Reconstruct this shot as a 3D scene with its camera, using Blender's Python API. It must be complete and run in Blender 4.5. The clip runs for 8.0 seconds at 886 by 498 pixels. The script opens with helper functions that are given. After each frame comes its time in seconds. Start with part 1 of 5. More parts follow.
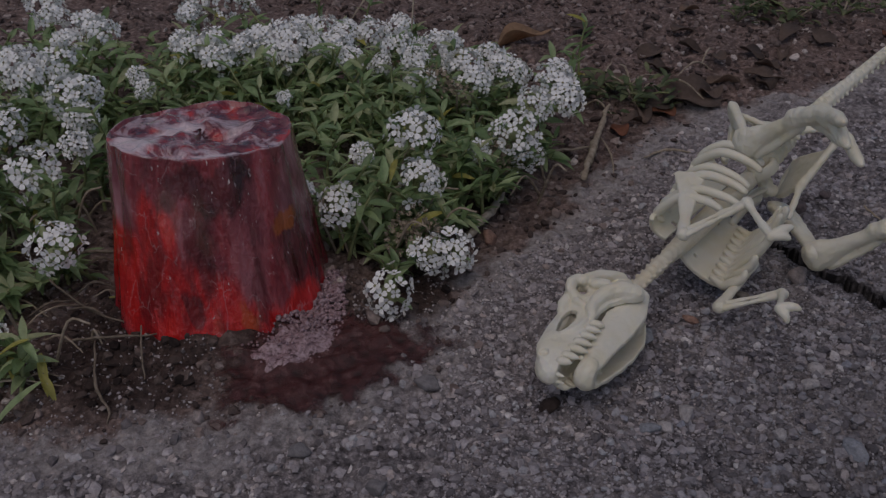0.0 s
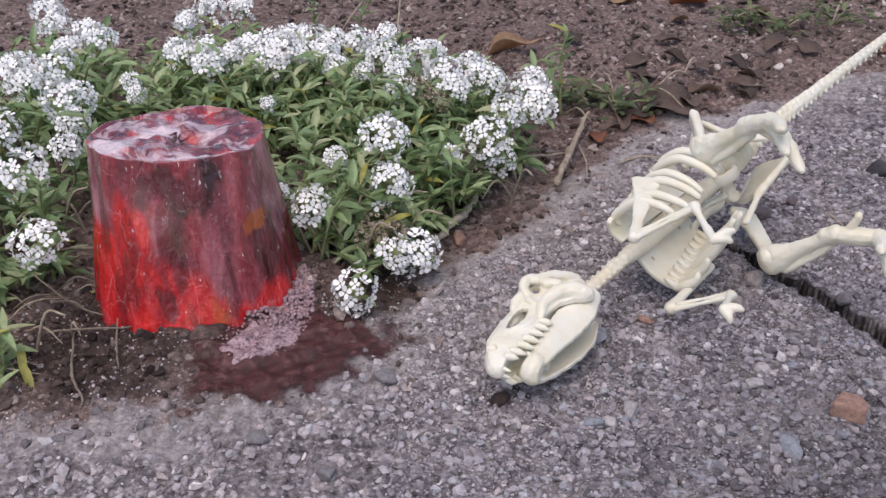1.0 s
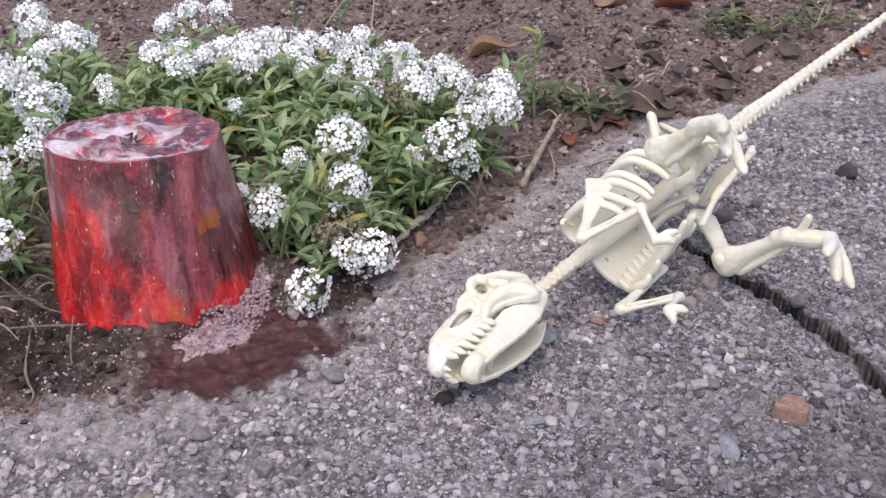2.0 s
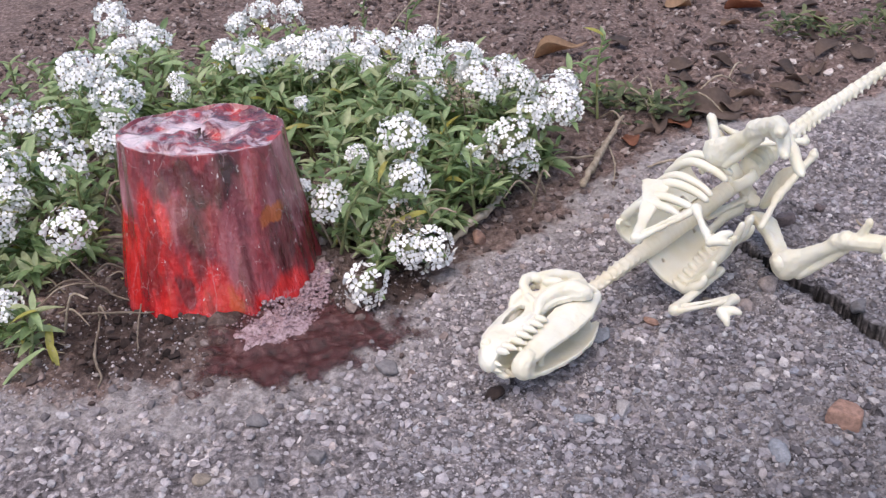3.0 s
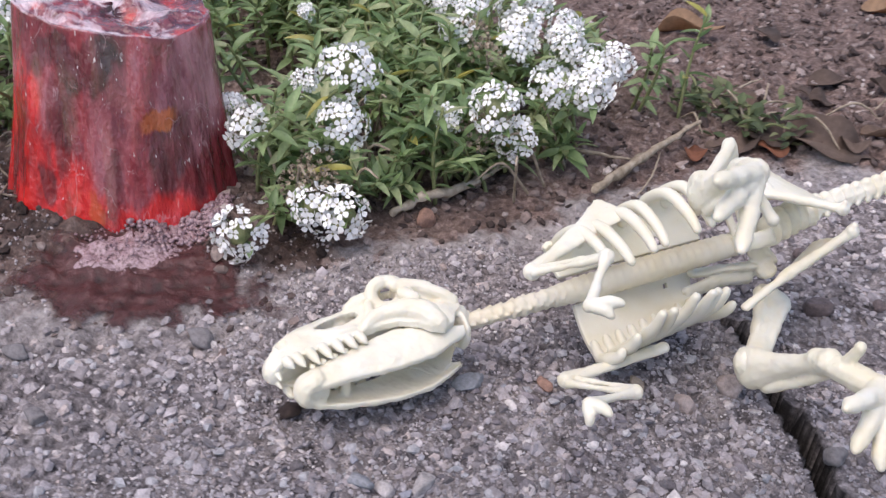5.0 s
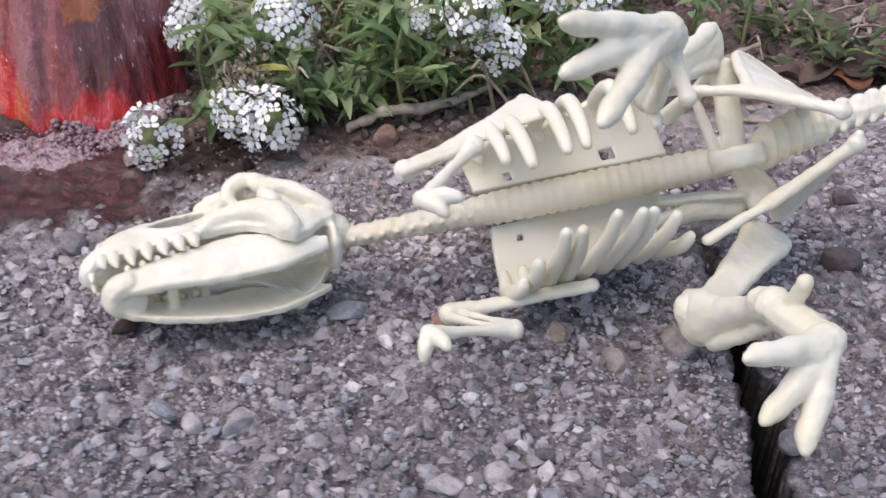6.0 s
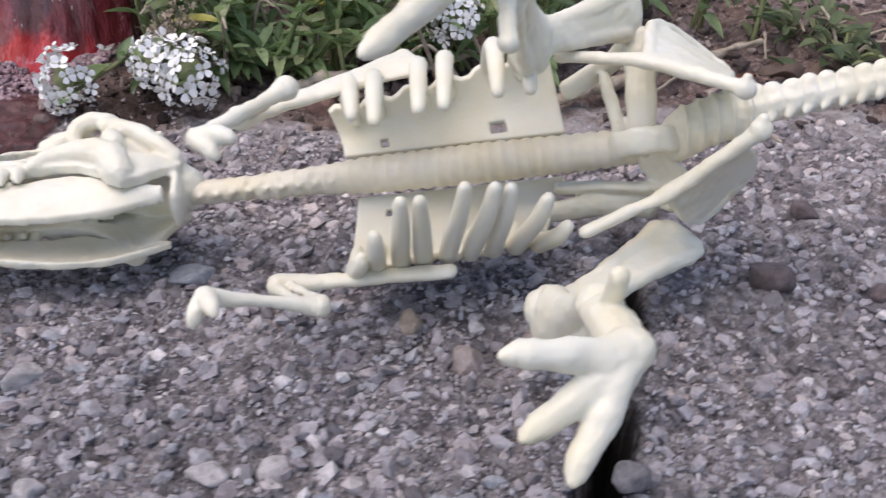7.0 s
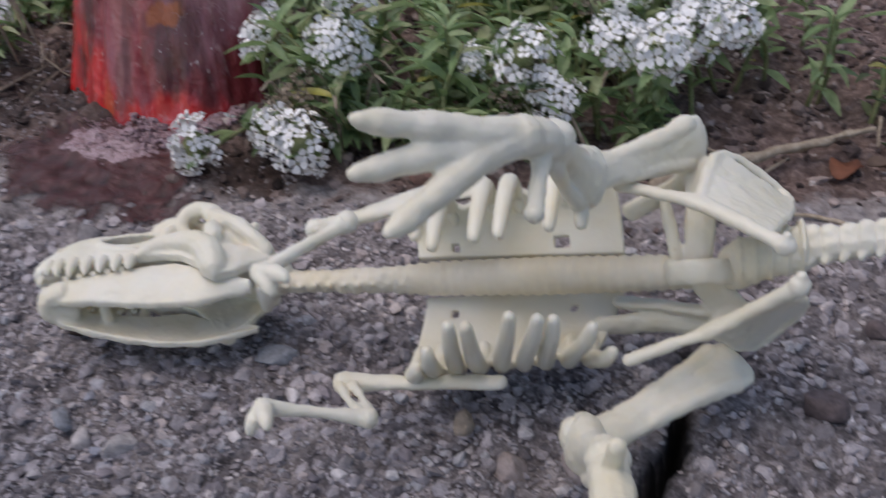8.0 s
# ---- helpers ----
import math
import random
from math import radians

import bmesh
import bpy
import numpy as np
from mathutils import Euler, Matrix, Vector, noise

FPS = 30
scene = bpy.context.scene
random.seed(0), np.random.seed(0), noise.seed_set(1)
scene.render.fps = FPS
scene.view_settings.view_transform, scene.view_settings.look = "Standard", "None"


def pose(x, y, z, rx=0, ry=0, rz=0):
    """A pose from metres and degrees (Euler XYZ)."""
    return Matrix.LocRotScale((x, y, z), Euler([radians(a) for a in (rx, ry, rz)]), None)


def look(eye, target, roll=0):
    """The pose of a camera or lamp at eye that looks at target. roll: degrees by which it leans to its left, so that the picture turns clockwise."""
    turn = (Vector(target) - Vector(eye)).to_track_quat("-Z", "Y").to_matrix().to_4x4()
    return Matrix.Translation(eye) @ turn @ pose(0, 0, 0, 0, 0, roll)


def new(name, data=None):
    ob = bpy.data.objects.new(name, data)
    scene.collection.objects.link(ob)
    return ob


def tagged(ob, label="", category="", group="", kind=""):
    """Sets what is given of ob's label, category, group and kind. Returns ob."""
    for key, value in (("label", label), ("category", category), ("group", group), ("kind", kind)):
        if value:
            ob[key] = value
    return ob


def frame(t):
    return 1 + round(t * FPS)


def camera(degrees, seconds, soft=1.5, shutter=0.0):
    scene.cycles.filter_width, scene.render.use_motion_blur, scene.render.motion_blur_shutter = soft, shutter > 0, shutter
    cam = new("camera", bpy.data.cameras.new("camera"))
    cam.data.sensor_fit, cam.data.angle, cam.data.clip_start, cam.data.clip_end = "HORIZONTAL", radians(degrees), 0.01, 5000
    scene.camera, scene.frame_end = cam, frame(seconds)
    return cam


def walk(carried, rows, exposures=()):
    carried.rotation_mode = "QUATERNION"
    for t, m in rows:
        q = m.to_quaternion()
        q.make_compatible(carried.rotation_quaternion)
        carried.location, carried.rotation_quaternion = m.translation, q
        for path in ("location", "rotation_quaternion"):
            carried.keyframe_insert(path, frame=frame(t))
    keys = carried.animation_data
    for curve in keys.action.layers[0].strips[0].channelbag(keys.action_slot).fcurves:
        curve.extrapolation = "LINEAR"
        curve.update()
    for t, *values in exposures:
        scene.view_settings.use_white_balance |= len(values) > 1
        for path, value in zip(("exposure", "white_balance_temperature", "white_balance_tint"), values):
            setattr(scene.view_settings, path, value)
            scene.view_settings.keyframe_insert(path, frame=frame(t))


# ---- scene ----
cam = camera(47.9, 8.0, soft=1.35, shutter=0.3)
PATH = [
    (0, (0.02982, 0.01432, 0.28432), (0.01263, 0.85787, -0.25247), -0.66),
    (0.5, (0.04978, 0.00483, 0.28829), (-0.00181, 0.84828, -0.24643), -1.46),
    (1, (0.06301, -0.00315, 0.29167), (0.01492, 0.84326, -0.23869), -1.16),
    (2.3, (0.10273, -0.00651, 0.29068), (0.01486, 0.84001, -0.23437), -2.02),
    (2.5, (0.1034, -0.00883, 0.29179), (0.00085, 0.83622, -0.23296), -2.29),
    (3, (0.10614, -0.01118, 0.29274), (-0.03612, 0.82929, -0.23011), -3.06),
    (3.5, (0.10855, -0.00952, 0.28942), (-0.04658, 0.83143, -0.22897), -2.80),
    (4, (0.13512, 0.01299, 0.30725), (-0.04094, 0.83198, -0.23888), 0.77),
    (4.5, (0.18835, 0.06134, 0.27279), (-0.05861, 0.85359, -0.28521), 6.28),
    (4.7, (0.20467, 0.09314, 0.26403), (-0.09088, 0.86551, -0.29819), 5.67),
    (5.8, (0.28489, 0.20547, 0.19687), (-0.24129, 0.83808, -0.37143), -0.73),
    (6, (0.29296, 0.22546, 0.18576), (-0.25728, 0.83929, -0.38033), -1.48),
    (6.5, (0.3126, 0.25022, 0.16231), (-0.29313, 0.8159, -0.39723), -2.21),
    (7, (0.32633, 0.29161, 0.15576), (-0.31346, 0.82811, -0.39454), -0.21),
    (7.5, (0.33751, 0.31628, 0.16597), (-0.31996, 0.81614, -0.39783), 0.25),
    (8, (0.33794, 0.31846, 0.19404), (-0.38624, 0.70919, -0.3742), -3.09),
]
walk(cam, [(t, look(eye, target, roll)) for t, eye, target, roll in PATH],
     exposures=[(0.0, -1.85, 7050, 17), (0.5, -0.93, 7050, 17), (1.0, -0.05, 7050, 17), (1.3, 0.22, 7050, 17), (4.7, 0.22, 7050, 17), (6.0, 0.14, 6990, 16.5), (7.6, 0.15, 6990, 16.5), (8.0, -0.47, 6880, 16)])

# ---- overcast daylight ----
world = bpy.data.worlds.new("overcast_sky")
scene.world = world
world.use_nodes = True
wn = world.node_tree.nodes
sky = wn.new("ShaderNodeTexSky")
sky.sky_type = "NISHITA"
sky.sun_disc = False
sky.sun_elevation = radians(55)
sky.sun_rotation = radians(200)
sky.dust_density = 1.0
sky.air_density = 1.0
wn["Background"].inputs["Strength"].default_value = 0.20
world.node_tree.links.new(sky.outputs["Color"], wn["Background"].inputs["Color"])
sun = new("sun", bpy.data.lights.new("sun", "SUN"))
sun.data.energy = 2.2
sun.data.angle = radians(60)
sun.data.color = (1.0, 0.95, 0.90)
sun.matrix_world = look((0, 0, 5), (0.6, 1.2, 0))

# ---- materials ----
def material(name, rough=0.6, spec=0.5):
    mat = bpy.data.materials.new(name)
    mat.use_nodes = True
    nt = mat.node_tree
    bsdf = nt.nodes["Principled BSDF"]
    bsdf.inputs["Roughness"].default_value = rough
    bsdf.inputs["Specular IOR Level"].default_value = spec
    return mat, nt, bsdf


def node(nt, kind, **sockets):
    made = nt.nodes.new(kind)
    for key, value in sockets.items():
        made.inputs[key.replace("_", " ")].default_value = value
    return made


def noise_tex(nt, scale, detail=4.0, rough=0.6, vector=None):
    made = node(nt, "ShaderNodeTexNoise", Scale=scale, Detail=detail, Roughness=rough)
    if vector is None:
        vector = nt.nodes.new("ShaderNodeTexCoord").outputs["Object"]
    nt.links.new(vector, made.inputs["Vector"])
    return made


def ramp(nt, source, stops):
    made = nt.nodes.new("ShaderNodeValToRGB")
    while len(made.color_ramp.elements) < len(stops):
        made.color_ramp.elements.new(0.5)
    for el, (place, colour) in zip(made.color_ramp.elements, stops):
        el.position = place
        el.color = (*colour, 1.0)
    nt.links.new(source, made.inputs["Fac"])
    return made.outputs["Color"]


def mixed(nt, fac, a, b, blend="MIX"):
    made = nt.nodes.new("ShaderNodeMix")
    made.data_type = "RGBA"
    made.blend_type = blend
    for value, socket in ((fac, made.inputs[0]), (a, made.inputs[6]), (b, made.inputs[7])):
        if isinstance(value, bpy.types.NodeSocket):
            nt.links.new(value, socket)
        elif isinstance(value, tuple):
            socket.default_value = (*value, 1.0)
        else:
            socket.default_value = value
    return made.outputs[2]


def bump(nt, bsdf, source, strength, distance):
    made = node(nt, "ShaderNodeBump", Strength=strength, Distance=distance)
    nt.links.new(source, made.inputs["Height"])
    if bsdf.inputs["Normal"].is_linked:
        nt.links.new(bsdf.inputs["Normal"].links[0].from_socket, made.inputs["Normal"])
    nt.links.new(made.outputs["Normal"], bsdf.inputs["Normal"])


def world_place(nt):
    return nt.nodes.new("ShaderNodeNewGeometry").outputs["Position"]


def plastic_material(name, tone):
    """Moulded plastic round a tone, a little yellower in places."""
    mat, nt, b = material(name, 0.42, 0.45)
    r, g, bl = tone
    where = world_place(nt)
    big = noise_tex(nt, 55, 3, 0.5, where)
    colour = ramp(nt, big.outputs["Fac"], [(0.3, (r * 0.94, g * 0.91, bl * 0.82)), (0.55, tone), (0.75, (r * 1.02, g * 1.04, bl * 1.08))])
    # sparse fine specks of dirt
    dark_tint = noise_tex(nt, 420, 3, 0.7, where)
    speck = ramp(nt, dark_tint.outputs["Fac"], [(0.66, (0, 0, 0)), (0.78, (0.45, 0.45, 0.45))])
    nt.links.new(mixed(nt, speck, colour, (0.50, 0.42, 0.28)), b.inputs["Base Color"])
    b.inputs["Subsurface Weight"].default_value = 0.12
    b.inputs["Subsurface Radius"].default_value = (0.003, 0.0022, 0.0012)
    b.inputs["Subsurface Scale"].default_value = 1.0
    fine = noise_tex(nt, 700, 3, 0.6, where)
    bump(nt, b, fine.outputs["Fac"], 0.25, 0.0004)
    return mat


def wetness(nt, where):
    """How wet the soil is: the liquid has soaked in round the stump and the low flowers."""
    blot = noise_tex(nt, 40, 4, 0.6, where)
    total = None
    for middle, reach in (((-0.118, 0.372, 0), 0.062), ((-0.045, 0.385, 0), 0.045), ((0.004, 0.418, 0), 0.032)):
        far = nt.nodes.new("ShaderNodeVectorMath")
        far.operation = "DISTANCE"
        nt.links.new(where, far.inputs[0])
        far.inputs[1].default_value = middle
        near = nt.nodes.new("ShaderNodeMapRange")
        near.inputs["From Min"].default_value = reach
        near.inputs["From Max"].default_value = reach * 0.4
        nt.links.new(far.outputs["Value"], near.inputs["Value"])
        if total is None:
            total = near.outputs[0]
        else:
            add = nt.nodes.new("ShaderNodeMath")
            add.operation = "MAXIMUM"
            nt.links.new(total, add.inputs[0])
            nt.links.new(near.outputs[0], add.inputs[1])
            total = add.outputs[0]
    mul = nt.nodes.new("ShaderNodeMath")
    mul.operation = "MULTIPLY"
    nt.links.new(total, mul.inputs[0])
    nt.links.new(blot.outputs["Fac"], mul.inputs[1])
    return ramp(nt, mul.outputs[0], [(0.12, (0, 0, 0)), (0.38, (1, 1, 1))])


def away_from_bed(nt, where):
    """Colour gradient over the asphalt: pale and dusty beside the bed, darker farther out."""
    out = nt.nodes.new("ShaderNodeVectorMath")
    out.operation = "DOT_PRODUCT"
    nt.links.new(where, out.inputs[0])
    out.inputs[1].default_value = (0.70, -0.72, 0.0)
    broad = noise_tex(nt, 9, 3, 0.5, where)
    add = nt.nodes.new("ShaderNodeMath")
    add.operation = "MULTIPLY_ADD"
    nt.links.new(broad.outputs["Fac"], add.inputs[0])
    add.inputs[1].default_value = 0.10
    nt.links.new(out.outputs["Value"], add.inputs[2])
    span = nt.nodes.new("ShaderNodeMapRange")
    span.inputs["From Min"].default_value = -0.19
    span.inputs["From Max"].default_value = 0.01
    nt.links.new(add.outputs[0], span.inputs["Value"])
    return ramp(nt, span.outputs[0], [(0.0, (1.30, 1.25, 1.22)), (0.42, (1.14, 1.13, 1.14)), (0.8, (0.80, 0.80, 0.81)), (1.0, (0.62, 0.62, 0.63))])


def ground_material():
    mat, nt, b = material("asphalt_and_soil", 0.9, 0.3)
    where = world_place(nt)
    attr = nt.nodes.new("ShaderNodeAttribute")
    attr.attribute_name = "soil"
    fine = noise_tex(nt, 260, 6, 0.7, where)
    mid = noise_tex(nt, 38, 5, 0.65, where)
    grit = noise_tex(nt, 900, 3, 0.7, where)
    pave = ramp(nt, fine.outputs["Fac"], [(0.34, (0.028, 0.026, 0.028)), (0.5, (0.165, 0.155, 0.162)), (0.68, (0.45, 0.43, 0.44))])
    tint = ramp(nt, mid.outputs["Fac"], [(0.3, (0.72, 0.70, 0.72)), (0.7, (1.15, 1.10, 1.08))])
    pave = mixed(nt, 1.0, pave, tint, "MULTIPLY")
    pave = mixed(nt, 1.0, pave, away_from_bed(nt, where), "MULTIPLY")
    dusty = ramp(nt, fine.outputs["Fac"], [(0.3, (0.18, 0.155, 0.152)), (0.7, (0.56, 0.51, 0.50))])
    soil = ramp(nt, fine.outputs["Fac"], [(0.28, (0.050, 0.035, 0.032)), (0.5, (0.19, 0.142, 0.130)), (0.70, (0.42, 0.34, 0.315))])
    soil = mixed(nt, 1.0, soil, ramp(nt, mid.outputs["Fac"], [(0.3, (0.7, 0.66, 0.64)), (0.7, (1.3, 1.2, 1.15))]), "MULTIPLY")
    math_add = nt.nodes.new("ShaderNodeMath")
    math_add.operation = "MULTIPLY_ADD"
    nt.links.new(mid.outputs["Fac"], math_add.inputs[0])
    math_add.inputs[1].default_value = 0.9
    nt.links.new(attr.outputs["Fac"], math_add.inputs[2])
    half = ramp(nt, math_add.outputs[0], [(0.40, (0, 0, 0)), (0.74, (1, 1, 1))])
    whole = ramp(nt, math_add.outputs[0], [(0.85, (0, 0, 0)), (1.0, (1, 1, 1))])
    colour = mixed(nt, whole, mixed(nt, half, pave, dusty), soil)
    # near-black is put straight into the colour of the crack's walls and floor
    dark_tint = nt.nodes.new("ShaderNodeAttribute")
    dark_tint.attribute_name = "dark_tint"
    colour = mixed(nt, dark_tint.outputs["Fac"], colour, (0.014, 0.012, 0.012))
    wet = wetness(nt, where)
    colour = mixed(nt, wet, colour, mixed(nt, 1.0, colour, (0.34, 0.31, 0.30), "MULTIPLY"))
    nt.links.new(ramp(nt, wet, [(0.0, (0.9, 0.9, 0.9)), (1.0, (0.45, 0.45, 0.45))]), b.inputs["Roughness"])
    nt.links.new(colour, b.inputs["Base Color"])
    bump(nt, b, fine.outputs["Fac"], 0.9, 0.0035)
    bump(nt, b, grit.outputs["Fac"], 0.6, 0.0012)
    return mat


def rock_material(name, stops, rough=0.85, per_island=True, scale=330):
    """Stone whose colour differs from piece to piece, with a fine grain."""
    mat, nt, b = material(name, rough, 0.35)
    if per_island:
        rnd = nt.nodes.new("ShaderNodeNewGeometry").outputs["Random Per Island"]
    else:
        rnd = nt.nodes.new("ShaderNodeObjectInfo").outputs["Random"]
    base = ramp(nt, rnd, stops)
    grain = noise_tex(nt, scale, 5, 0.7, world_place(nt))
    shade = ramp(nt, grain.outputs["Fac"], [(0.3, (0.6, 0.6, 0.6)), (0.7, (1.3, 1.3, 1.3))])
    colour = mixed(nt, 1.0, base, shade, "MULTIPLY")
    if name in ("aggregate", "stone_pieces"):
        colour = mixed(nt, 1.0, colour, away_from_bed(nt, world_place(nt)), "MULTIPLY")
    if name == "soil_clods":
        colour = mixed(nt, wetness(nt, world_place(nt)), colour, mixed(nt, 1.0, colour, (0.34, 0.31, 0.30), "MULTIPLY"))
    nt.links.new(colour, b.inputs["Base Color"])
    bump(nt, b, grain.outputs["Fac"], 0.7, 0.0015)
    return mat


def wax_material():
    """Glossy cast wax: scarlet runs, maroon and near-black patches, pale pinkish patches on top, mauve ones on the
    flanks.
    """
    mat, nt, b = material("glossy_red_wax", 0.2, 0.6)
    where = nt.nodes.new("ShaderNodeTexCoord").outputs["Object"]
    turned = nt.nodes.new("ShaderNodeMapping")
    turned.inputs["Rotation"].default_value = (0.0, 0.0, radians(-23.5))
    nt.links.new(where, turned.inputs["Vector"])
    flat = turned.outputs["Vector"]
    upright = nt.nodes.new("ShaderNodeMapping")
    upright.inputs["Scale"].default_value = (1.0, 1.0, 0.24)
    nt.links.new(flat, upright.inputs["Vector"])
    tall = upright.outputs["Vector"]
    warp = noise_tex(nt, 75, 4, 0.6, tall)
    shift = nt.nodes.new("ShaderNodeVectorMath")
    shift.operation = "MULTIPLY_ADD"
    nt.links.new(warp.outputs["Color"], shift.inputs[0])
    shift.inputs[1].default_value = (0.012, 0.012, 0.034)
    nt.links.new(flat, shift.inputs[2])
    wavy = nt.nodes.new("ShaderNodeVectorMath")
    wavy.operation = "SUBTRACT"
    nt.links.new(shift.outputs[0], wavy.inputs[0])
    wavy.inputs[1].default_value = (0.006, 0.006, 0.017)

    def patch(u, z, wide, high, strength=1.0, soft=0.28):
        """A ragged patch on the front, centred u across and z up."""
        off = nt.nodes.new("ShaderNodeVectorMath")
        off.operation = "SUBTRACT"
        nt.links.new(wavy.outputs[0], off.inputs[0])
        off.inputs[1].default_value = (u, -0.03, z)
        part_of = nt.nodes.new("ShaderNodeVectorMath")
        part_of.operation = "DIVIDE"
        nt.links.new(off.outputs[0], part_of.inputs[0])
        part_of.inputs[1].default_value = (wide, 0.09, high)
        far = nt.nodes.new("ShaderNodeVectorMath")
        far.operation = "LENGTH"
        nt.links.new(part_of.outputs[0], far.inputs[0])
        near = nt.nodes.new("ShaderNodeMapRange")
        near.interpolation_type = "SMOOTHSTEP"
        near.inputs["From Min"].default_value = 1.0 + soft * 0.5
        near.inputs["From Max"].default_value = 1.0 - soft
        near.inputs["To Max"].default_value = strength
        nt.links.new(far.outputs["Value"], near.inputs["Value"])
        return near.outputs[0]

    run = noise_tex(nt, 85, 5, 0.6, tall)
    colour = ramp(nt, run.outputs["Fac"], [(0.34, (0.085, 0.014, 0.020)), (0.47, (0.20, 0.026, 0.036)), (0.58, (0.30, 0.040, 0.050)), (0.70, (0.36, 0.11, 0.13))])
    fire = ramp(nt, run.outputs["Fac"], [(0.38, (0.26, 0.014, 0.018)), (0.50, (0.56, 0.016, 0.018)), (0.66, (0.72, 0.030, 0.026))])
    rosy = ramp(nt, run.outputs["Fac"], [(0.36, (0.20, 0.050, 0.070)), (0.62, (0.40, 0.20, 0.23))])
    soot = ramp(nt, run.outputs["Fac"], [(0.36, (0.030, 0.007, 0.010)), (0.66, (0.14, 0.020, 0.027))])
    for paint, spots in (
        (rosy, [(0.010, 0.050, 0.010, 0.034, 0.22), (0.040, 0.058, 0.014, 0.030, 0.75), (-0.041, 0.066, 0.006, 0.020, 0.8)]),
        (fire, [(-0.024, 0.014, 0.030, 0.026, 1.0), (-0.027, 0.050, 0.0085, 0.026, 1.0), (0.016, 0.004, 0.036, 0.014, 0.95), (-0.041, 0.032, 0.010, 0.022, 1.0)]),
        (soot, [(-0.004, 0.074, 0.022, 0.011, 0.95), (-0.011, 0.044, 0.0050, 0.022, 0.7), (0.033, 0.034, 0.0085, 0.021, 0.95), (-0.019, 0.020, 0.004, 0.010, 0.7), (0.012, 0.022, 0.004, 0.014, 0.6)]),
        ((0.46, 0.11, 0.025), [(0.029, 0.050, 0.0065, 0.006, 0.75), (0.004, 0.012, 0.004, 0.006, 0.5)]),
    ):
        for spot in spots:
            colour = mixed(nt, patch(*spot), colour, paint)
    # pale pinkish patches put into the colour of the upward faces
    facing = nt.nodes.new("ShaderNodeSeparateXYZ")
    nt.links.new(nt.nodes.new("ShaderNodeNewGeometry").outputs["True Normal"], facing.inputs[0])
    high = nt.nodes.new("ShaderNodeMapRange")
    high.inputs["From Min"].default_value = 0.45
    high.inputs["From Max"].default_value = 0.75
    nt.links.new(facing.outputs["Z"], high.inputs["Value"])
    pale_noise = noise_tex(nt, 62, 5, 0.6, where)
    pale_noise.inputs["Distortion"].default_value = 0.9
    milky = ramp(nt, pale_noise.outputs["Fac"], [(0.50, (0, 0, 0)), (0.55, (0.45, 0.45, 0.45)), (0.66, (0.9, 0.9, 0.9))])
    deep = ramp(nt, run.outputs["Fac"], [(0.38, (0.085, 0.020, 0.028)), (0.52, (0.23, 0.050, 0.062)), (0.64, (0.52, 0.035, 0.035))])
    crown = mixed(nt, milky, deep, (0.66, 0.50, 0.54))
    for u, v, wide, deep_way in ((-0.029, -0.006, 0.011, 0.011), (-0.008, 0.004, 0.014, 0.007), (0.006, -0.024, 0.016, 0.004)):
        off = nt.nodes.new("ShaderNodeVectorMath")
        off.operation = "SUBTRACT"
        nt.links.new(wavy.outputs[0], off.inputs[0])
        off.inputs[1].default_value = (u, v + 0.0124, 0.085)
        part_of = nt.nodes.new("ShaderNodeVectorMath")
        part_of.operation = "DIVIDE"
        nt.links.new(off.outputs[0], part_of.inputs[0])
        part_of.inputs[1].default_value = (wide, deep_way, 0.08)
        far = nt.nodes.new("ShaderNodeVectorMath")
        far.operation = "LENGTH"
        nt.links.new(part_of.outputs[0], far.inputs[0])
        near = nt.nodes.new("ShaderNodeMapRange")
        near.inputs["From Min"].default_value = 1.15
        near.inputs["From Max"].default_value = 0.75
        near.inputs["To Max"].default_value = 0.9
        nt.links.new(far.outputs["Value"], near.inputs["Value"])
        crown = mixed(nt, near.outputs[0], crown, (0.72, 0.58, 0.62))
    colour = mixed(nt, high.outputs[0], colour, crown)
    # clustered pale specks put into the colour
    cloud = noise_tex(nt, 90, 2, 0.5, where)
    speck_noise = noise_tex(nt, 620, 3, 0.55, tall)
    dots = nt.nodes.new("ShaderNodeMath")
    dots.operation = "MULTIPLY"
    nt.links.new(ramp(nt, speck_noise.outputs["Fac"], [(0.665, (0, 0, 0)), (0.70, (0.9, 0.9, 0.9))]), dots.inputs[0])
    nt.links.new(ramp(nt, cloud.outputs["Fac"], [(0.48, (0, 0, 0)), (0.60, (1, 1, 1))]), dots.inputs[1])
    colour = mixed(nt, dots.outputs[0], colour, (0.74, 0.62, 0.62))
    crack = node(nt, "ShaderNodeTexVoronoi", Scale=46.0)
    crack.feature = "DISTANCE_TO_EDGE"
    nt.links.new(wavy.outputs[0], crack.inputs["Vector"])
    vein = nt.nodes.new("ShaderNodeMath")
    vein.operation = "MULTIPLY"
    nt.links.new(ramp(nt, crack.outputs["Distance"], [(0.0, (0.32, 0.32, 0.32)), (0.018, (0, 0, 0))]), vein.inputs[0])
    nt.links.new(ramp(nt, pale_noise.outputs["Fac"], [(0.47, (0, 0, 0)), (0.58, (1, 1, 1))]), vein.inputs[1])
    colour = mixed(nt, vein.outputs[0], colour, (0.58, 0.40, 0.42))
    nt.links.new(colour, b.inputs["Base Color"])
    b.inputs["Coat Weight"].default_value = 0.6
    b.inputs["Coat Roughness"].default_value = 0.08
    speck = noise_tex(nt, 260, 4, 0.7, where)
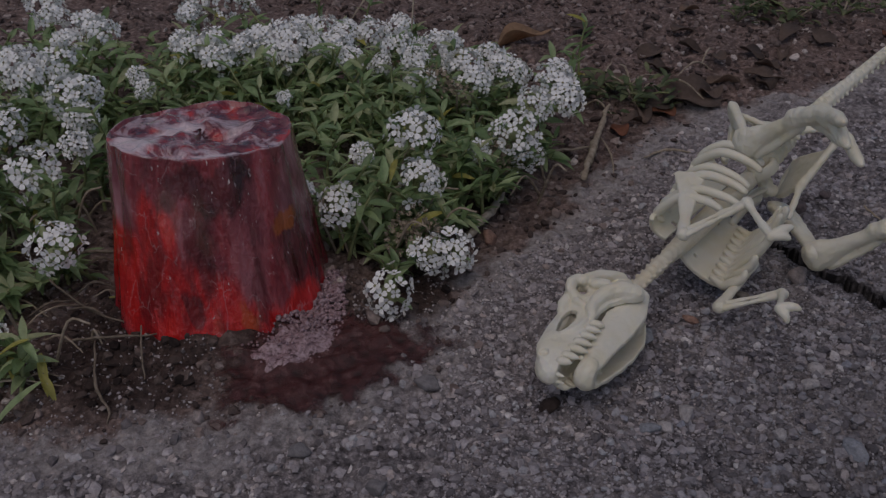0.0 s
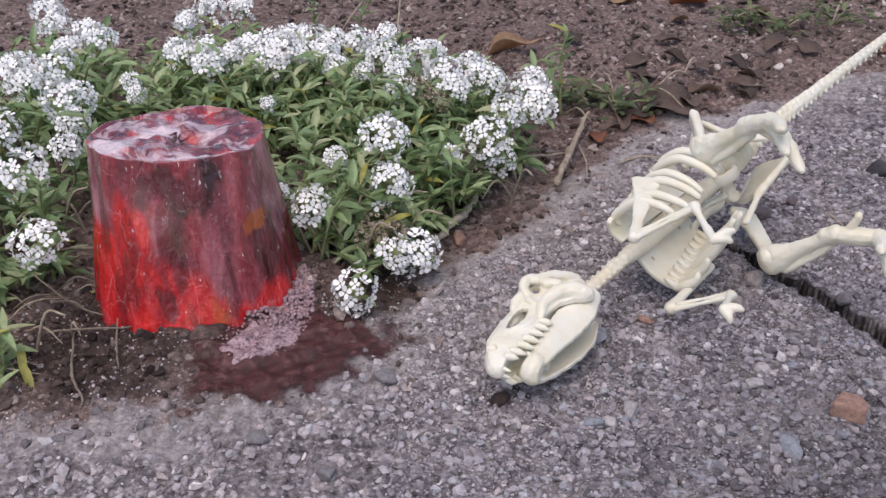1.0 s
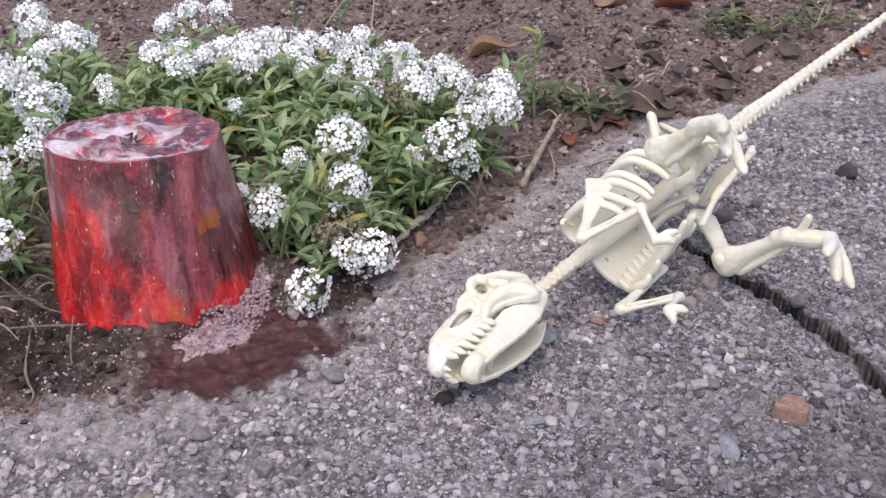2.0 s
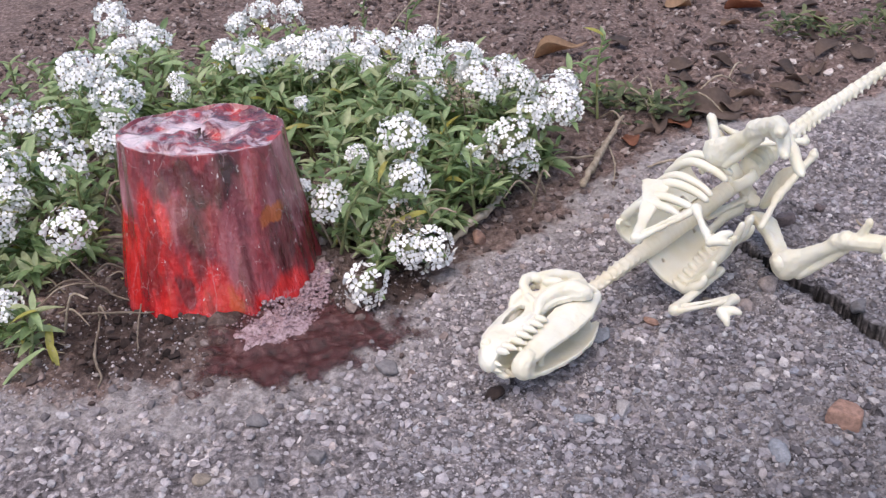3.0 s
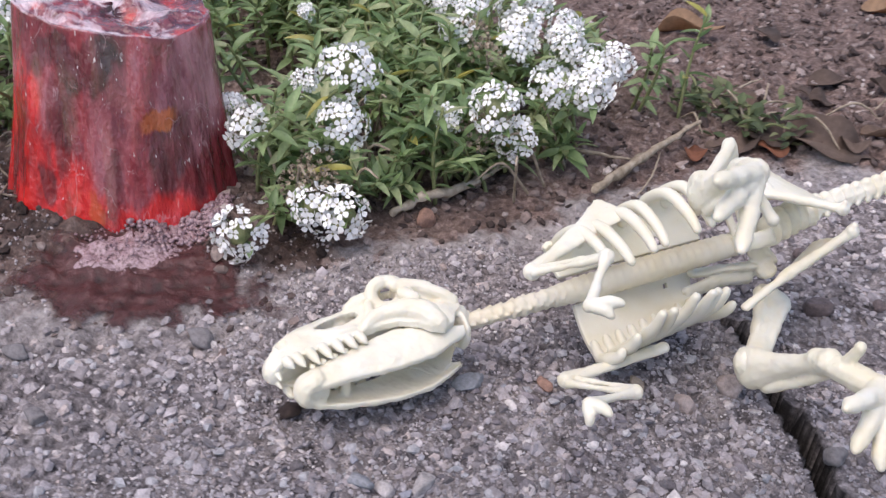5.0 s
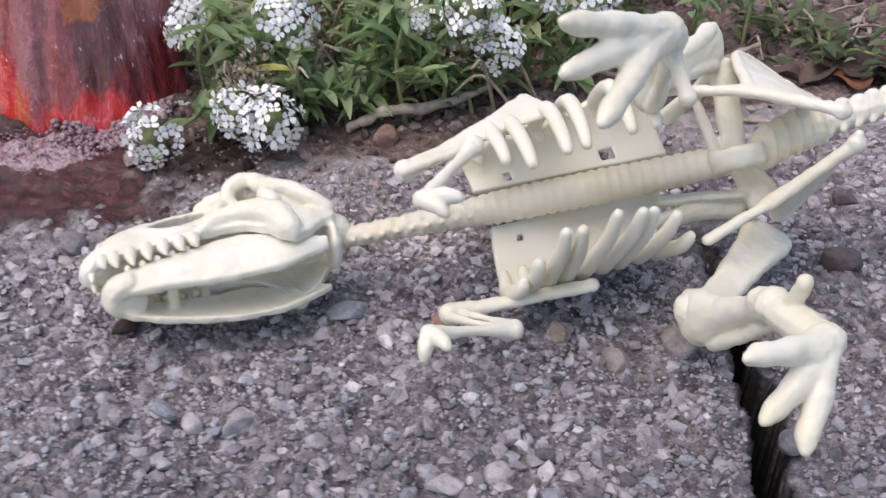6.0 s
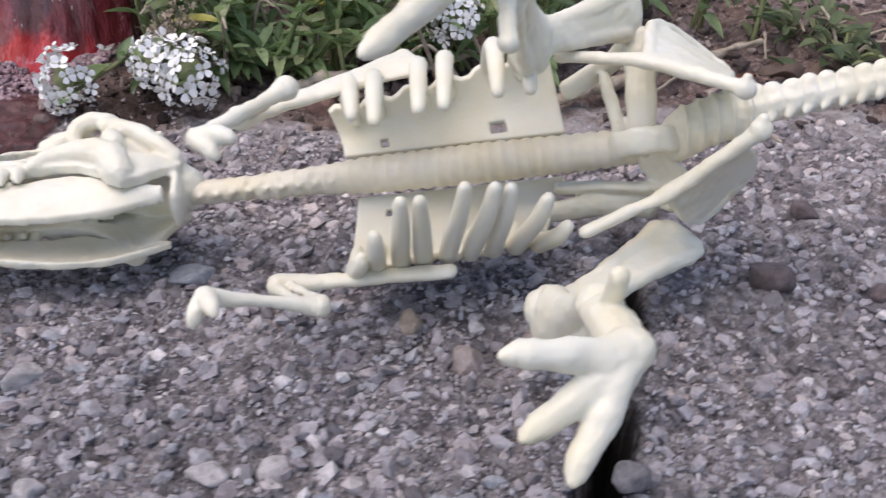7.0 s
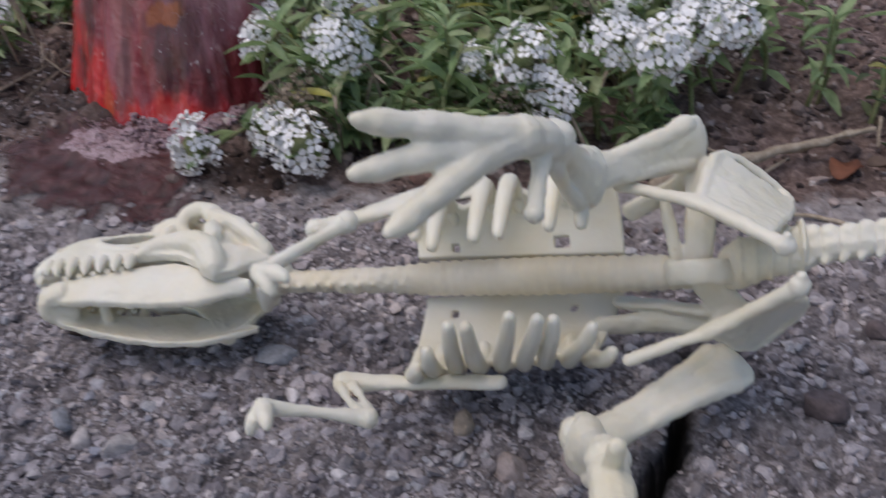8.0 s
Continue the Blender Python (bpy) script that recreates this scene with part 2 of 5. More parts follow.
    nt.links.new(ramp(nt, speck.outputs["Fac"], [(0.35, (0.06, 0.06, 0.06)), (0.7, (0.26, 0.26, 0.26))]), b.inputs["Roughness"])
    swell = noise_tex(nt, 60, 2, 0.5, tall)
    bump(nt, b, swell.outputs["Fac"], 0.9, 0.009)
    ridge = noise_tex(nt, 150, 3, 0.6, tall)
    bump(nt, b, ridge.outputs["Fac"], 0.7, 0.0045)
    bump(nt, b, speck.outputs["Fac"], 0.5, 0.0020)
    return mat


def plain_material(name, stops, rough=0.6, scale=120, spec=0.4, relief=0.3, clear=0.0):
    """A colour that wanders between the stops, with relief."""
    mat, nt, b = material(name, rough, spec)
    tex = noise_tex(nt, scale, 4, 0.6, world_place(nt))
    nt.links.new(ramp(nt, tex.outputs["Fac"], stops), b.inputs["Base Color"])
    bump(nt, b, tex.outputs["Fac"], relief, 0.001)
    b.inputs["Transmission Weight"].default_value = clear
    return mat


def leaf_material(name, stops, rough=0.36, clear=0.4, uneven=0.2):
    mat, nt, b = material(name, rough, 0.5)
    rnd = nt.nodes.new("ShaderNodeObjectInfo").outputs["Random"]
    isl = nt.nodes.new("ShaderNodeNewGeometry").outputs["Random Per Island"]
    add = nt.nodes.new("ShaderNodeMath")
    add.operation = "ADD"
    nt.links.new(rnd, add.inputs[0])
    nt.links.new(isl, add.inputs[1])
    frac = nt.nodes.new("ShaderNodeMath")
    frac.operation = "FRACT"
    nt.links.new(add.outputs[0], frac.inputs[0])
    base = ramp(nt, frac.outputs[0], stops)
    vein = noise_tex(nt, 300, 3, 0.6, world_place(nt))
    shade = ramp(nt, vein.outputs["Fac"], [(0.3, (1 - uneven, 1 - uneven, 1 - 1.2 * uneven)), (0.7, (1 + 0.75 * uneven, 1 + 0.75 * uneven, 1 + 0.5 * uneven))])
    colour = mixed(nt, 1.0, base, shade, "MULTIPLY")
    nt.links.new(colour, b.inputs["Base Color"])
    bump(nt, b, vein.outputs["Fac"], 0.3, 0.0006)
    thin = nt.nodes.new("ShaderNodeBsdfTranslucent")
    nt.links.new(colour, thin.inputs["Color"])
    mix = nt.nodes.new("ShaderNodeMixShader")
    mix.inputs[0].default_value = clear
    nt.links.new(b.outputs[0], mix.inputs[1])
    nt.links.new(thin.outputs[0], mix.inputs[2])
    nt.links.new(mix.outputs[0], nt.nodes["Material Output"].inputs["Surface"])
    return mat


PLASTIC = plastic_material("cream_plastic", (0.735, 0.70, 0.585))
# a darker, tanner tone for the neck and the backbone rod
TAN_PLASTIC = plastic_material("tan_plastic", (0.68, 0.62, 0.49))
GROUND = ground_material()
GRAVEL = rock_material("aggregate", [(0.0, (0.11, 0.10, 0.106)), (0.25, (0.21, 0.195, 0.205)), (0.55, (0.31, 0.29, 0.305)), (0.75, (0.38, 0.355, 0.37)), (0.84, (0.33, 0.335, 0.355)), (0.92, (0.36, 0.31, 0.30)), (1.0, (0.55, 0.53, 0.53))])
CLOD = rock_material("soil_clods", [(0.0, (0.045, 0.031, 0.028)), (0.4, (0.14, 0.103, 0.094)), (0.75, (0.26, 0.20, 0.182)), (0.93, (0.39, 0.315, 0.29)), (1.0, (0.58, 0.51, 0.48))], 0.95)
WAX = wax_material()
PETAL = leaf_material("white_petal", [(0.0, (0.90, 0.89, 0.89)), (1.0, (0.95, 0.94, 0.93))], 0.6, 0.12, 0.04)
BUD = plain_material("flower_eye", [(0.3, (0.13, 0.13, 0.07)), (0.7, (0.30, 0.28, 0.15))], 0.7, 800)
LEAF = leaf_material("green_leaf", [(0.0, (0.15, 0.23, 0.105)), (0.3, (0.24, 0.355, 0.165)), (0.6, (0.32, 0.44, 0.22)), (0.82, (0.40, 0.50, 0.27)), (1.0, (0.50, 0.53, 0.32))])
WEED_LEAF = leaf_material("dull_weed_leaf", [(0.0, (0.075, 0.105, 0.055)), (0.5, (0.13, 0.175, 0.085)), (1.0, (0.24, 0.26, 0.14))], 0.6)
YELLOW_LEAF = leaf_material("yellowing_leaf", [(0.0, (0.42, 0.40, 0.10)), (1.0, (0.55, 0.50, 0.16))])
DRY_LEAF = leaf_material("dry_brown_leaf", [(0.0, (0.11, 0.076, 0.065)), (0.6, (0.19, 0.135, 0.115)), (1.0, (0.30, 0.20, 0.15))], 0.7)
TAN_LEAF = leaf_material("tan_leaf", [(0.0, (0.42, 0.27, 0.18)), (1.0, (0.46, 0.30, 0.20))], 0.7)
RED_LEAF = leaf_material("rust_leaf", [(0.0, (0.26, 0.10, 0.06)), (1.0, (0.36, 0.15, 0.09))], 0.7)
STEM = plain_material("green_stem", [(0.3, (0.14, 0.18, 0.07)), (0.7, (0.30, 0.31, 0.15))], 0.6, 200)
DRY_STEM = plain_material("dry_stem", [(0.3, (0.22, 0.17, 0.12)), (0.7, (0.46, 0.39, 0.31))], 0.85, 260, 0.2, 0.6)
def stain_material():
    """A wet dark red stain that thins out towards its rim."""
    mat, nt, b = material("red_wet_stain", 0.35, 0.5)
    where = world_place(nt)
    tex = noise_tex(nt, 190, 5, 0.7, where)
    blot = noise_tex(nt, 70, 4, 0.6, where)
    nt.links.new(ramp(nt, tex.outputs["Fac"], [(0.32, (0.022, 0.008, 0.007)), (0.55, (0.080, 0.022, 0.022)), (0.72, (0.20, 0.105, 0.10))]), b.inputs["Base Color"])
    bump(nt, b, tex.outputs["Fac"], 0.9, 0.0025)
    rim = nt.nodes.new("ShaderNodeAttribute")
    rim.attribute_name = "rim"
    add = nt.nodes.new("ShaderNodeMath")
    add.operation = "MULTIPLY_ADD"
    nt.links.new(blot.outputs["Fac"], add.inputs[0])
    add.inputs[1].default_value = 1.1
    nt.links.new(rim.outputs["Fac"], add.inputs[2])
    nt.links.new(ramp(nt, add.outputs[0], [(0.78, (0, 0, 0)), (1.0, (0.92, 0.92, 0.92))]), b.inputs["Alpha"])
    return mat


PUDDLE = stain_material()
FOAM = plain_material("pink_foam", [(0.36, (0.085, 0.038, 0.042)), (0.44, (0.25, 0.155, 0.17)), (0.62, (0.42, 0.30, 0.325))], 0.28, 640, 0.6, 0.9)
ROOT = plain_material("dark_root", [(0.3, (0.10, 0.078, 0.060)), (0.7, (0.27, 0.22, 0.175))], 0.9, 260, 0.2, 0.6)
PALE_TWIG = plain_material("bleached_twig", [(0.3, (0.34, 0.28, 0.22)), (0.7, (0.60, 0.53, 0.44))], 0.85, 260, 0.2, 0.6)
DARK = plain_material("dark_bark", [(0.3, (0.020, 0.012, 0.010)), (0.7, (0.060, 0.040, 0.034))], 0.9, 240)

# ---- building tools ----
WORLD = {}
KNOBS = bpy.data.textures.new("knobs", "CLOUDS")
KNOBS.noise_scale, KNOBS.noise_depth = 0.0055, 2


def thing(name, place, label, category, group="", kind=""):
    ob = new(name)
    ob.empty_display_size = 0.01
    ob.location = place
    WORLD[ob.name] = Matrix.Translation(Vector(place))
    return tagged(ob, label, category, group, kind)


def hang(ob, parent, m):
    """Put ob at the world pose m, as a part of parent."""
    WORLD[ob.name] = m.copy()
    if parent is None:
        ob.matrix_basis = m
        return ob
    ob.parent = parent
    ob.matrix_parent_inverse = WORLD[parent.name].inverted()
    ob.matrix_basis = m
    return ob


def solid(name, bm, mat, smooth=True, centre=True):
    """A mesh object from a bmesh in world metres, with its origin in its middle."""
    lo = Vector([min(v.co[i] for v in bm.verts) for i in range(3)])
    hi = Vector([max(v.co[i] for v in bm.verts) for i in range(3)])
    mid = (lo + hi) / 2 if centre else Vector((0, 0, 0))
    for v in bm.verts:
        v.co -= mid
    mesh = bpy.data.meshes.new(name)
    bm.to_mesh(mesh)
    bm.free()
    for m in mat if isinstance(mat, (list, tuple)) else [mat]:
        mesh.materials.append(m)
    mesh.polygons.foreach_set("use_smooth", [smooth] * len(mesh.polygons))
    return new(name, mesh), Matrix.Translation(mid)


def part(name, bm, mat, parent, label="", smooth=True, fuse=0.0, soften=4):
    ob, m = solid(name, bm, mat, smooth)
    hang(ob, parent, m)
    if label:
        ob["label"] = label
    if fuse:
        mod = ob.modifiers.new("fuse", "REMESH")
        mod.mode = "VOXEL"
        mod.voxel_size = fuse
        mod.use_smooth_shade = True
        even = ob.modifiers.new("even", "SMOOTH")
        even.factor = 0.5
        even.iterations = soften
        wear = ob.modifiers.new("wear", "DISPLACE")
        wear.texture, wear.texture_coords = KNOBS, "GLOBAL"
        wear.strength, wear.mid_level = 0.0011, 0.5
    return ob


def spline(points, steps):
    """Points of a smooth curve through the given points."""
    p = [Vector(q) for q in points]
    if len(p) == 2:
        return [p[0].lerp(p[1], i / steps) for i in range(steps + 1)]
    out = []
    ext = [2 * p[0] - p[1], *p, 2 * p[-1] - p[-2]]
    for i in range(1, len(ext) - 2):
        a, b, c, d = ext[i - 1 : i + 3]
        for k in range(steps):
            t = k / steps
            out.append(0.5 * (2 * b + (c - a) * t + (2 * a - 5 * b + 4 * c - d) * t * t + (3 * b - a - 3 * c + d) * t ** 3))
    out.append(p[-1])
    return out


def sweep(bm, points, radii, side=None, seg=10, steps=4, rough=0.0):
    """A rounded bar along the points. radii: one number or (across, along side) for each point."""
    path = spline(points, steps)
    n = len(points) - 1
    pairs = [(r, r) if not isinstance(r, tuple) else r for r in radii]
    def radius(i):
        s = min(i / (len(path) - 1) * n, n - 1e-6)
        k = int(s)
        f = s - k
        return [pairs[k][j] * (1 - f) + pairs[k + 1][j] * f for j in (0, 1)]
    rows = []
    up = Vector(side) if side is not None else None
    tangent0 = (path[1] - path[0]).normalized()
    if up is None:
        up = Vector((0, 0, 1)) if abs(tangent0.z) < 0.9 else Vector((1, 0, 0))
    last = len(path) - 1
    for i, j, r in ((0, 1, radius(0)), (last, last - 1, radius(last))):
        way = path[j] - path[i]
        path[i] = path[i] + way.normalized() * min(0.95 * min(r), 0.8 * way.length)
    rings = []
    for i, p in enumerate(path):
        t = (path[min(i + 1, last)] - path[max(i - 1, 0)]).normalized()
        b = (up - t * up.dot(t)).normalized()
        a = t.cross(b)
        if side is None:
            up = b
        ra, rb = radius(i)
        if i == 0:
            for f, g in ((0.95, 0.35), (0.6, 0.8)):
                rings.append((p - t * min(ra, rb) * f, a, b, ra * g, rb * g))
        rings.append((p, a, b, ra, rb))
        if i == last:
            for f, g in ((0.6, 0.8), (0.95, 0.35)):
                rings.append((p + t * min(ra, rb) * f, a, b, ra * g, rb * g))
    for p, a, b, ra, rb in rings:
        row = []
        for k in range(seg):
            ang = 2 * math.pi * k / seg
            co = p + a * (math.cos(ang) * ra) + b * (math.sin(ang) * rb)
            if rough:
                co += noise.noise_vector(co * 260) * rough
            row.append(bm.verts.new(co))
        rows.append(row)
    for r0, r1 in zip(rows, rows[1:]):
        for k in range(seg):
            bm.faces.new((r0[k], r0[(k + 1) % seg], r1[(k + 1) % seg], r1[k]))
    bm.faces.new(list(reversed(rows[0])))
    bm.faces.new(rows[-1])
    return bm


def ball(bm, place, radii, turn=None, level=2):
    made = bmesh.ops.create_icosphere(bm, subdivisions=level, radius=1.0)["verts"]
    m = Matrix.Diagonal((*radii, 1)) if not isinstance(radii, float) else Matrix.Diagonal((radii, radii, radii, 1))
    m = Matrix.Translation(place) @ (turn.to_4x4() if turn is not None else Matrix()) @ m
    for v in made:
        v.co = m @ v.co
    return made


def mesh_from(name, verts, faces, mats, smooth=False):
    mesh = bpy.data.meshes.new(name)
    mesh.from_pydata([tuple(v) for v in verts], [], [tuple(f) for f in faces])
    for m in mats if isinstance(mats, (list, tuple)) else [mats]:
        mesh.materials.append(m)
    mesh.polygons.foreach_set("use_smooth", [smooth] * len(mesh.polygons))
    mesh.update()
    return mesh


def rocks(count, seed):
    """Unit rocks: jittered, flattened icosahedra."""
    bm = bmesh.new()
    bmesh.ops.create_icosphere(bm, subdivisions=1, radius=1.0)
    base = np.array([v.co[:] for v in bm.verts])
    faces = np.array([[v.index for v in f.verts] for f in bm.faces])
    bm.free()
    rng = np.random.default_rng(seed)
    return [base * rng.uniform(0.62, 1.25, (len(base), 1)) * rng.uniform(0.6, 1.3, 3) for _ in range(count)], faces


def scatter_rocks(name, places, sizes, flat, mat, seed):
    """All the given stones as one mesh."""
    kinds, faces = rocks(24, seed)
    rng = np.random.default_rng(seed + 1)
    verts, polys = [], []
    for i, (p, s) in enumerate(zip(places, sizes)):
        a = rng.uniform(0, 2 * np.pi)
        c, d = np.cos(a), np.sin(a)
        tilt = rng.uniform(-0.8, 0.8)
        ct, st = np.cos(tilt), np.sin(tilt)
        turn = np.array([[c, -d, 0], [d, c, 0], [0, 0, 1]]) @ np.array([[1, 0, 0], [0, ct, -st], [0, st, ct]])
        shape = kinds[rng.integers(len(kinds))] * (s, s, s * flat)
        verts.append(shape @ turn.T + p)
        polys.append(faces + 12 * i if len(shape) == 12 else faces + len(shape) * i)
    mesh = bpy.data.meshes.new(name)
    allv, allf = np.concatenate(verts), np.concatenate(polys)
    mesh.from_pydata(allv.tolist(), [], allf.tolist())
    mesh.materials.append(mat)
    mesh.update()
    return new(name, mesh)

# ---- ground: old asphalt with a crack, running into a soil bed ----
SOIL_EDGE = [(-8.0, 0.10), (-0.40, 0.300), (-0.166, 0.318), (-0.073, 0.326), (-0.02, 0.345), (0.020, 0.405), (0.045, 0.450), (0.104, 0.545), (0.150, 0.604), (0.215, 0.648), (0.282, 0.690), (0.361, 0.734), (8.0, 5.6)]
CRACK = [(0.168, 0.492), (0.186, 0.474), (0.199, 0.461), (0.210, 0.446), (0.219, 0.434), (0.231, 0.420), (0.238, 0.408), (0.247, 0.393), (0.256, 0.374), (0.262, 0.355), (0.275, 0.325), (0.283, 0.290), (0.30, 0.24)]

CRACK_ALONG, CRACK_WIDE = [0, 0.15, 0.35, 0.6, 0.8, 1.0], [0.0002, 0.0011, 0.0026, 0.0026, 0.0030, 0.0042]


def to_line(x, y, line):
    """Distance from a polyline, signed (above it: plus), and the part of the line that is nearest."""
    best, sign, along = np.full(x.shape, 1e9), np.ones(x.shape), np.zeros(x.shape)
    for i, (a, b) in enumerate(zip(line, line[1:])):
        dx, dy = b[0] - a[0], b[1] - a[1]
        n = dx * dx + dy * dy
        t = np.clip(((x - a[0]) * dx + (y - a[1]) * dy) / n, 0, 1)
        ex, ey = x - a[0] - t * dx, y - a[1] - t * dy
        d = np.hypot(ex, ey)
        near = d < best
        best = np.where(near, d, best)
        sign = np.where(near, np.where(dx * ey - dy * ex >= 0, 1.0, -1.0), sign)
        along = np.where(near, (i + t) / (len(line) - 1), along)
    return best * sign, along


def lumps(x, y, scale, seed):
    """Smooth value noise between -1 and 1."""
    rng = np.random.default_rng(seed)
    table = rng.uniform(-1, 1, (256, 256))
    u, v = x * scale + 1000, y * scale + 1000
    i, j = np.floor(u).astype(int), np.floor(v).astype(int)
    f, g = u - i, v - j
    f, g = f * f * (3 - 2 * f), g * g * (3 - 2 * g)
    at = lambda a, b: table[a % 256, b % 256]
    return (at(i, j) * (1 - f) + at(i + 1, j) * f) * (1 - g) + (at(i, j + 1) * (1 - f) + at(i + 1, j + 1) * f) * g


def soil_at(x, y):
    d, _ = to_line(x, y, SOIL_EDGE)
    return np.clip(0.5 + (d + 0.012 * lumps(x, y, 30, 3) + 0.006 * lumps(x, y, 90, 4)) / 0.07, 0, 1)


def height_at(x, y):
    d, _ = to_line(x, y, SOIL_EDGE)
    near = np.exp(-((np.hypot(x - 0.05, y - 0.45) / 1.2) ** 2))
    z = (0.0022 * lumps(x, y, 14, 1) + 0.0015 * lumps(x, y, 55, 2) + 0.0020 * lumps(x, y, 150, 5) + 0.0011 * lumps(x, y, 310, 15)) * (0.3 + 0.7 * near)
    soil = np.clip(d / 0.05, 0, 1)
    z = z + soil * (0.003 + 0.003 * lumps(x, y, 25, 6) + 0.0025 * lumps(x, y, 70, 7) + 0.0015 * lumps(x, y, 170, 8))
    c, along = to_line(x, y, CRACK)
    c = c + 0.0022 * lumps(x, y, 110, 9) + 0.0012 * lumps(x, y, 300, 10)
    wide = np.interp(along, CRACK_ALONG, CRACK_WIDE)
    deep = np.interp(along, [0, 0.15, 0.4, 1.0], [0.0, 0.016, 0.060, 0.075])
    groove = np.clip(1 - (np.abs(c) - wide) / 0.0011, 0, 1)
    lip = np.clip(1 - np.abs(c) / 0.03, 0, 1) ** 2 * np.clip(along * 6, 0, 1)
    return z - deep * groove * (3 - 2 * groove) * groove - 0.0015 * lip


def grid_lines(lo, hi, step, far):
    core = np.arange(lo, hi + step / 2, step)
    out, gap = [], step
    while not out or out[-1] < far:
        gap *= 1.35
        out.append((out[-1] if out else 0) + gap)
    out = np.array(out)
    return np.concatenate([lo - out[::-1], core, hi + out])


def build_ground():
    xs, ys = grid_lines(-0.30, 0.36, 0.0016, 60), grid_lines(0.22, 0.72, 0.0016, 60)
    X, Y = np.meshgrid(xs, ys)
    Z = height_at(X, Y)
    verts = np.stack([X.ravel(), Y.ravel(), Z.ravel()], 1)
    nx, ny = len(xs), len(ys)
    i = (np.arange(ny - 1)[:, None] * nx + np.arange(nx - 1)[None, :]).ravel()
    faces = np.stack([i, i + 1, i + nx + 1, i + nx], 1)
    mesh = bpy.data.meshes.new("ground")
    mesh.from_pydata(verts.tolist(), [], faces.tolist())
    mesh.materials.append(GROUND)
    mesh.polygons.foreach_set("use_smooth", [True] * len(mesh.polygons))
    attr = mesh.attributes.new("soil", "FLOAT", "POINT")
    attr.data.foreach_set("value", soil_at(X, Y).ravel())
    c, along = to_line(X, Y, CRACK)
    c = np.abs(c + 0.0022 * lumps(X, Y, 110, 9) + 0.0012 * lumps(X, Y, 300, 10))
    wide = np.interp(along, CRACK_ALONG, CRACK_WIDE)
    # where the ground's colour goes near-black: inside the crack and along its lips
    dark_tint = mesh.attributes.new("dark_tint", "FLOAT", "POINT")
    dark_tint.data.foreach_set("value", (np.clip(1 - (c - wide - 0.0014) / 0.0014, 0, 1) * np.clip(along * 10, 0, 1)).ravel())
    mesh.update()
    ground = new("ground", mesh)
    WORLD[ground.name] = Matrix()
    return tagged(ground, "worn grey asphalt with a crack, merging into dark garden soil", "ground", kind="structure")


def z_at(x, y):
    return float(height_at(np.array([x]), np.array([y]))[0])


ground = build_ground()

# ---- the toy dinosaur skeleton, lying on its back ----
toy = thing("toy_dinosaur_skeleton", (0.165, 0.43, 0.004), "cream plastic toy dinosaur skeleton lying on its back on asphalt", "toy")
MM = 0.001
HEAD = Vector((0.104, 0.387, 0.0225))
HU, HW, HV = Vector((-0.595, -0.803, 0.0)), Vector((-0.803, 0.595, 0.0)), Vector((0, 0, 1))


def head(u, w, v):
    """A place in the head, in mm: forward from the nape, towards the crown, towards the upper cheek."""
    return HEAD + (HU * u + HW * w + HV * v) * MM


def bars(bm, rows, side=None):
    for pts, radii in rows:
        sweep(bm, [head(*p) for p in pts], [tuple(q * MM for q in r) if isinstance(r, tuple) else r * MM for r in radii], side)


def shell(bm, nu, nw, where, keep, thick):
    """A curved plate with holes: where(a, b) gives (u, w, v) in the head, keep(u, w) says whether there is plastic."""
    outer, inner, cells = {}, {}, set()
    for i in range(nu + 1):
        for j in range(nw + 1):
            u, w, v = where(i / nu, j / nw)
            outer[i, j] = bm.verts.new(head(u, w, v))
            inner[i, j] = bm.verts.new(head(u, w, v - math.copysign(thick, v)))
    for i in range(nu):
        for j in range(nw):
            u, w, v = where((i + 0.5) / nu, (j + 0.5) / nw)
            if keep(u, w):
                cells.add((i, j))
    for i, j in cells:
        ring = [(i, j), (i + 1, j), (i + 1, j + 1), (i, j + 1)]
        bm.faces.new([outer[q] for q in ring])
        bm.faces.new([inner[q] for q in reversed(ring)])
        for k, (di, dj) in enumerate(((0, -1), (1, 0), (0, 1), (-1, 0))):
            if (i + di, j + dj) not in cells:
                a, b = ring[k], ring[(k + 1) % 4]
                bm.faces.new((outer[b], outer[a], inner[a], inner[b]))
    for v in [q for q in bm.verts if not q.link_faces]:
        bm.verts.remove(v)


def lerp_at(x, xs, ys):
    return float(np.interp(x, xs, ys))


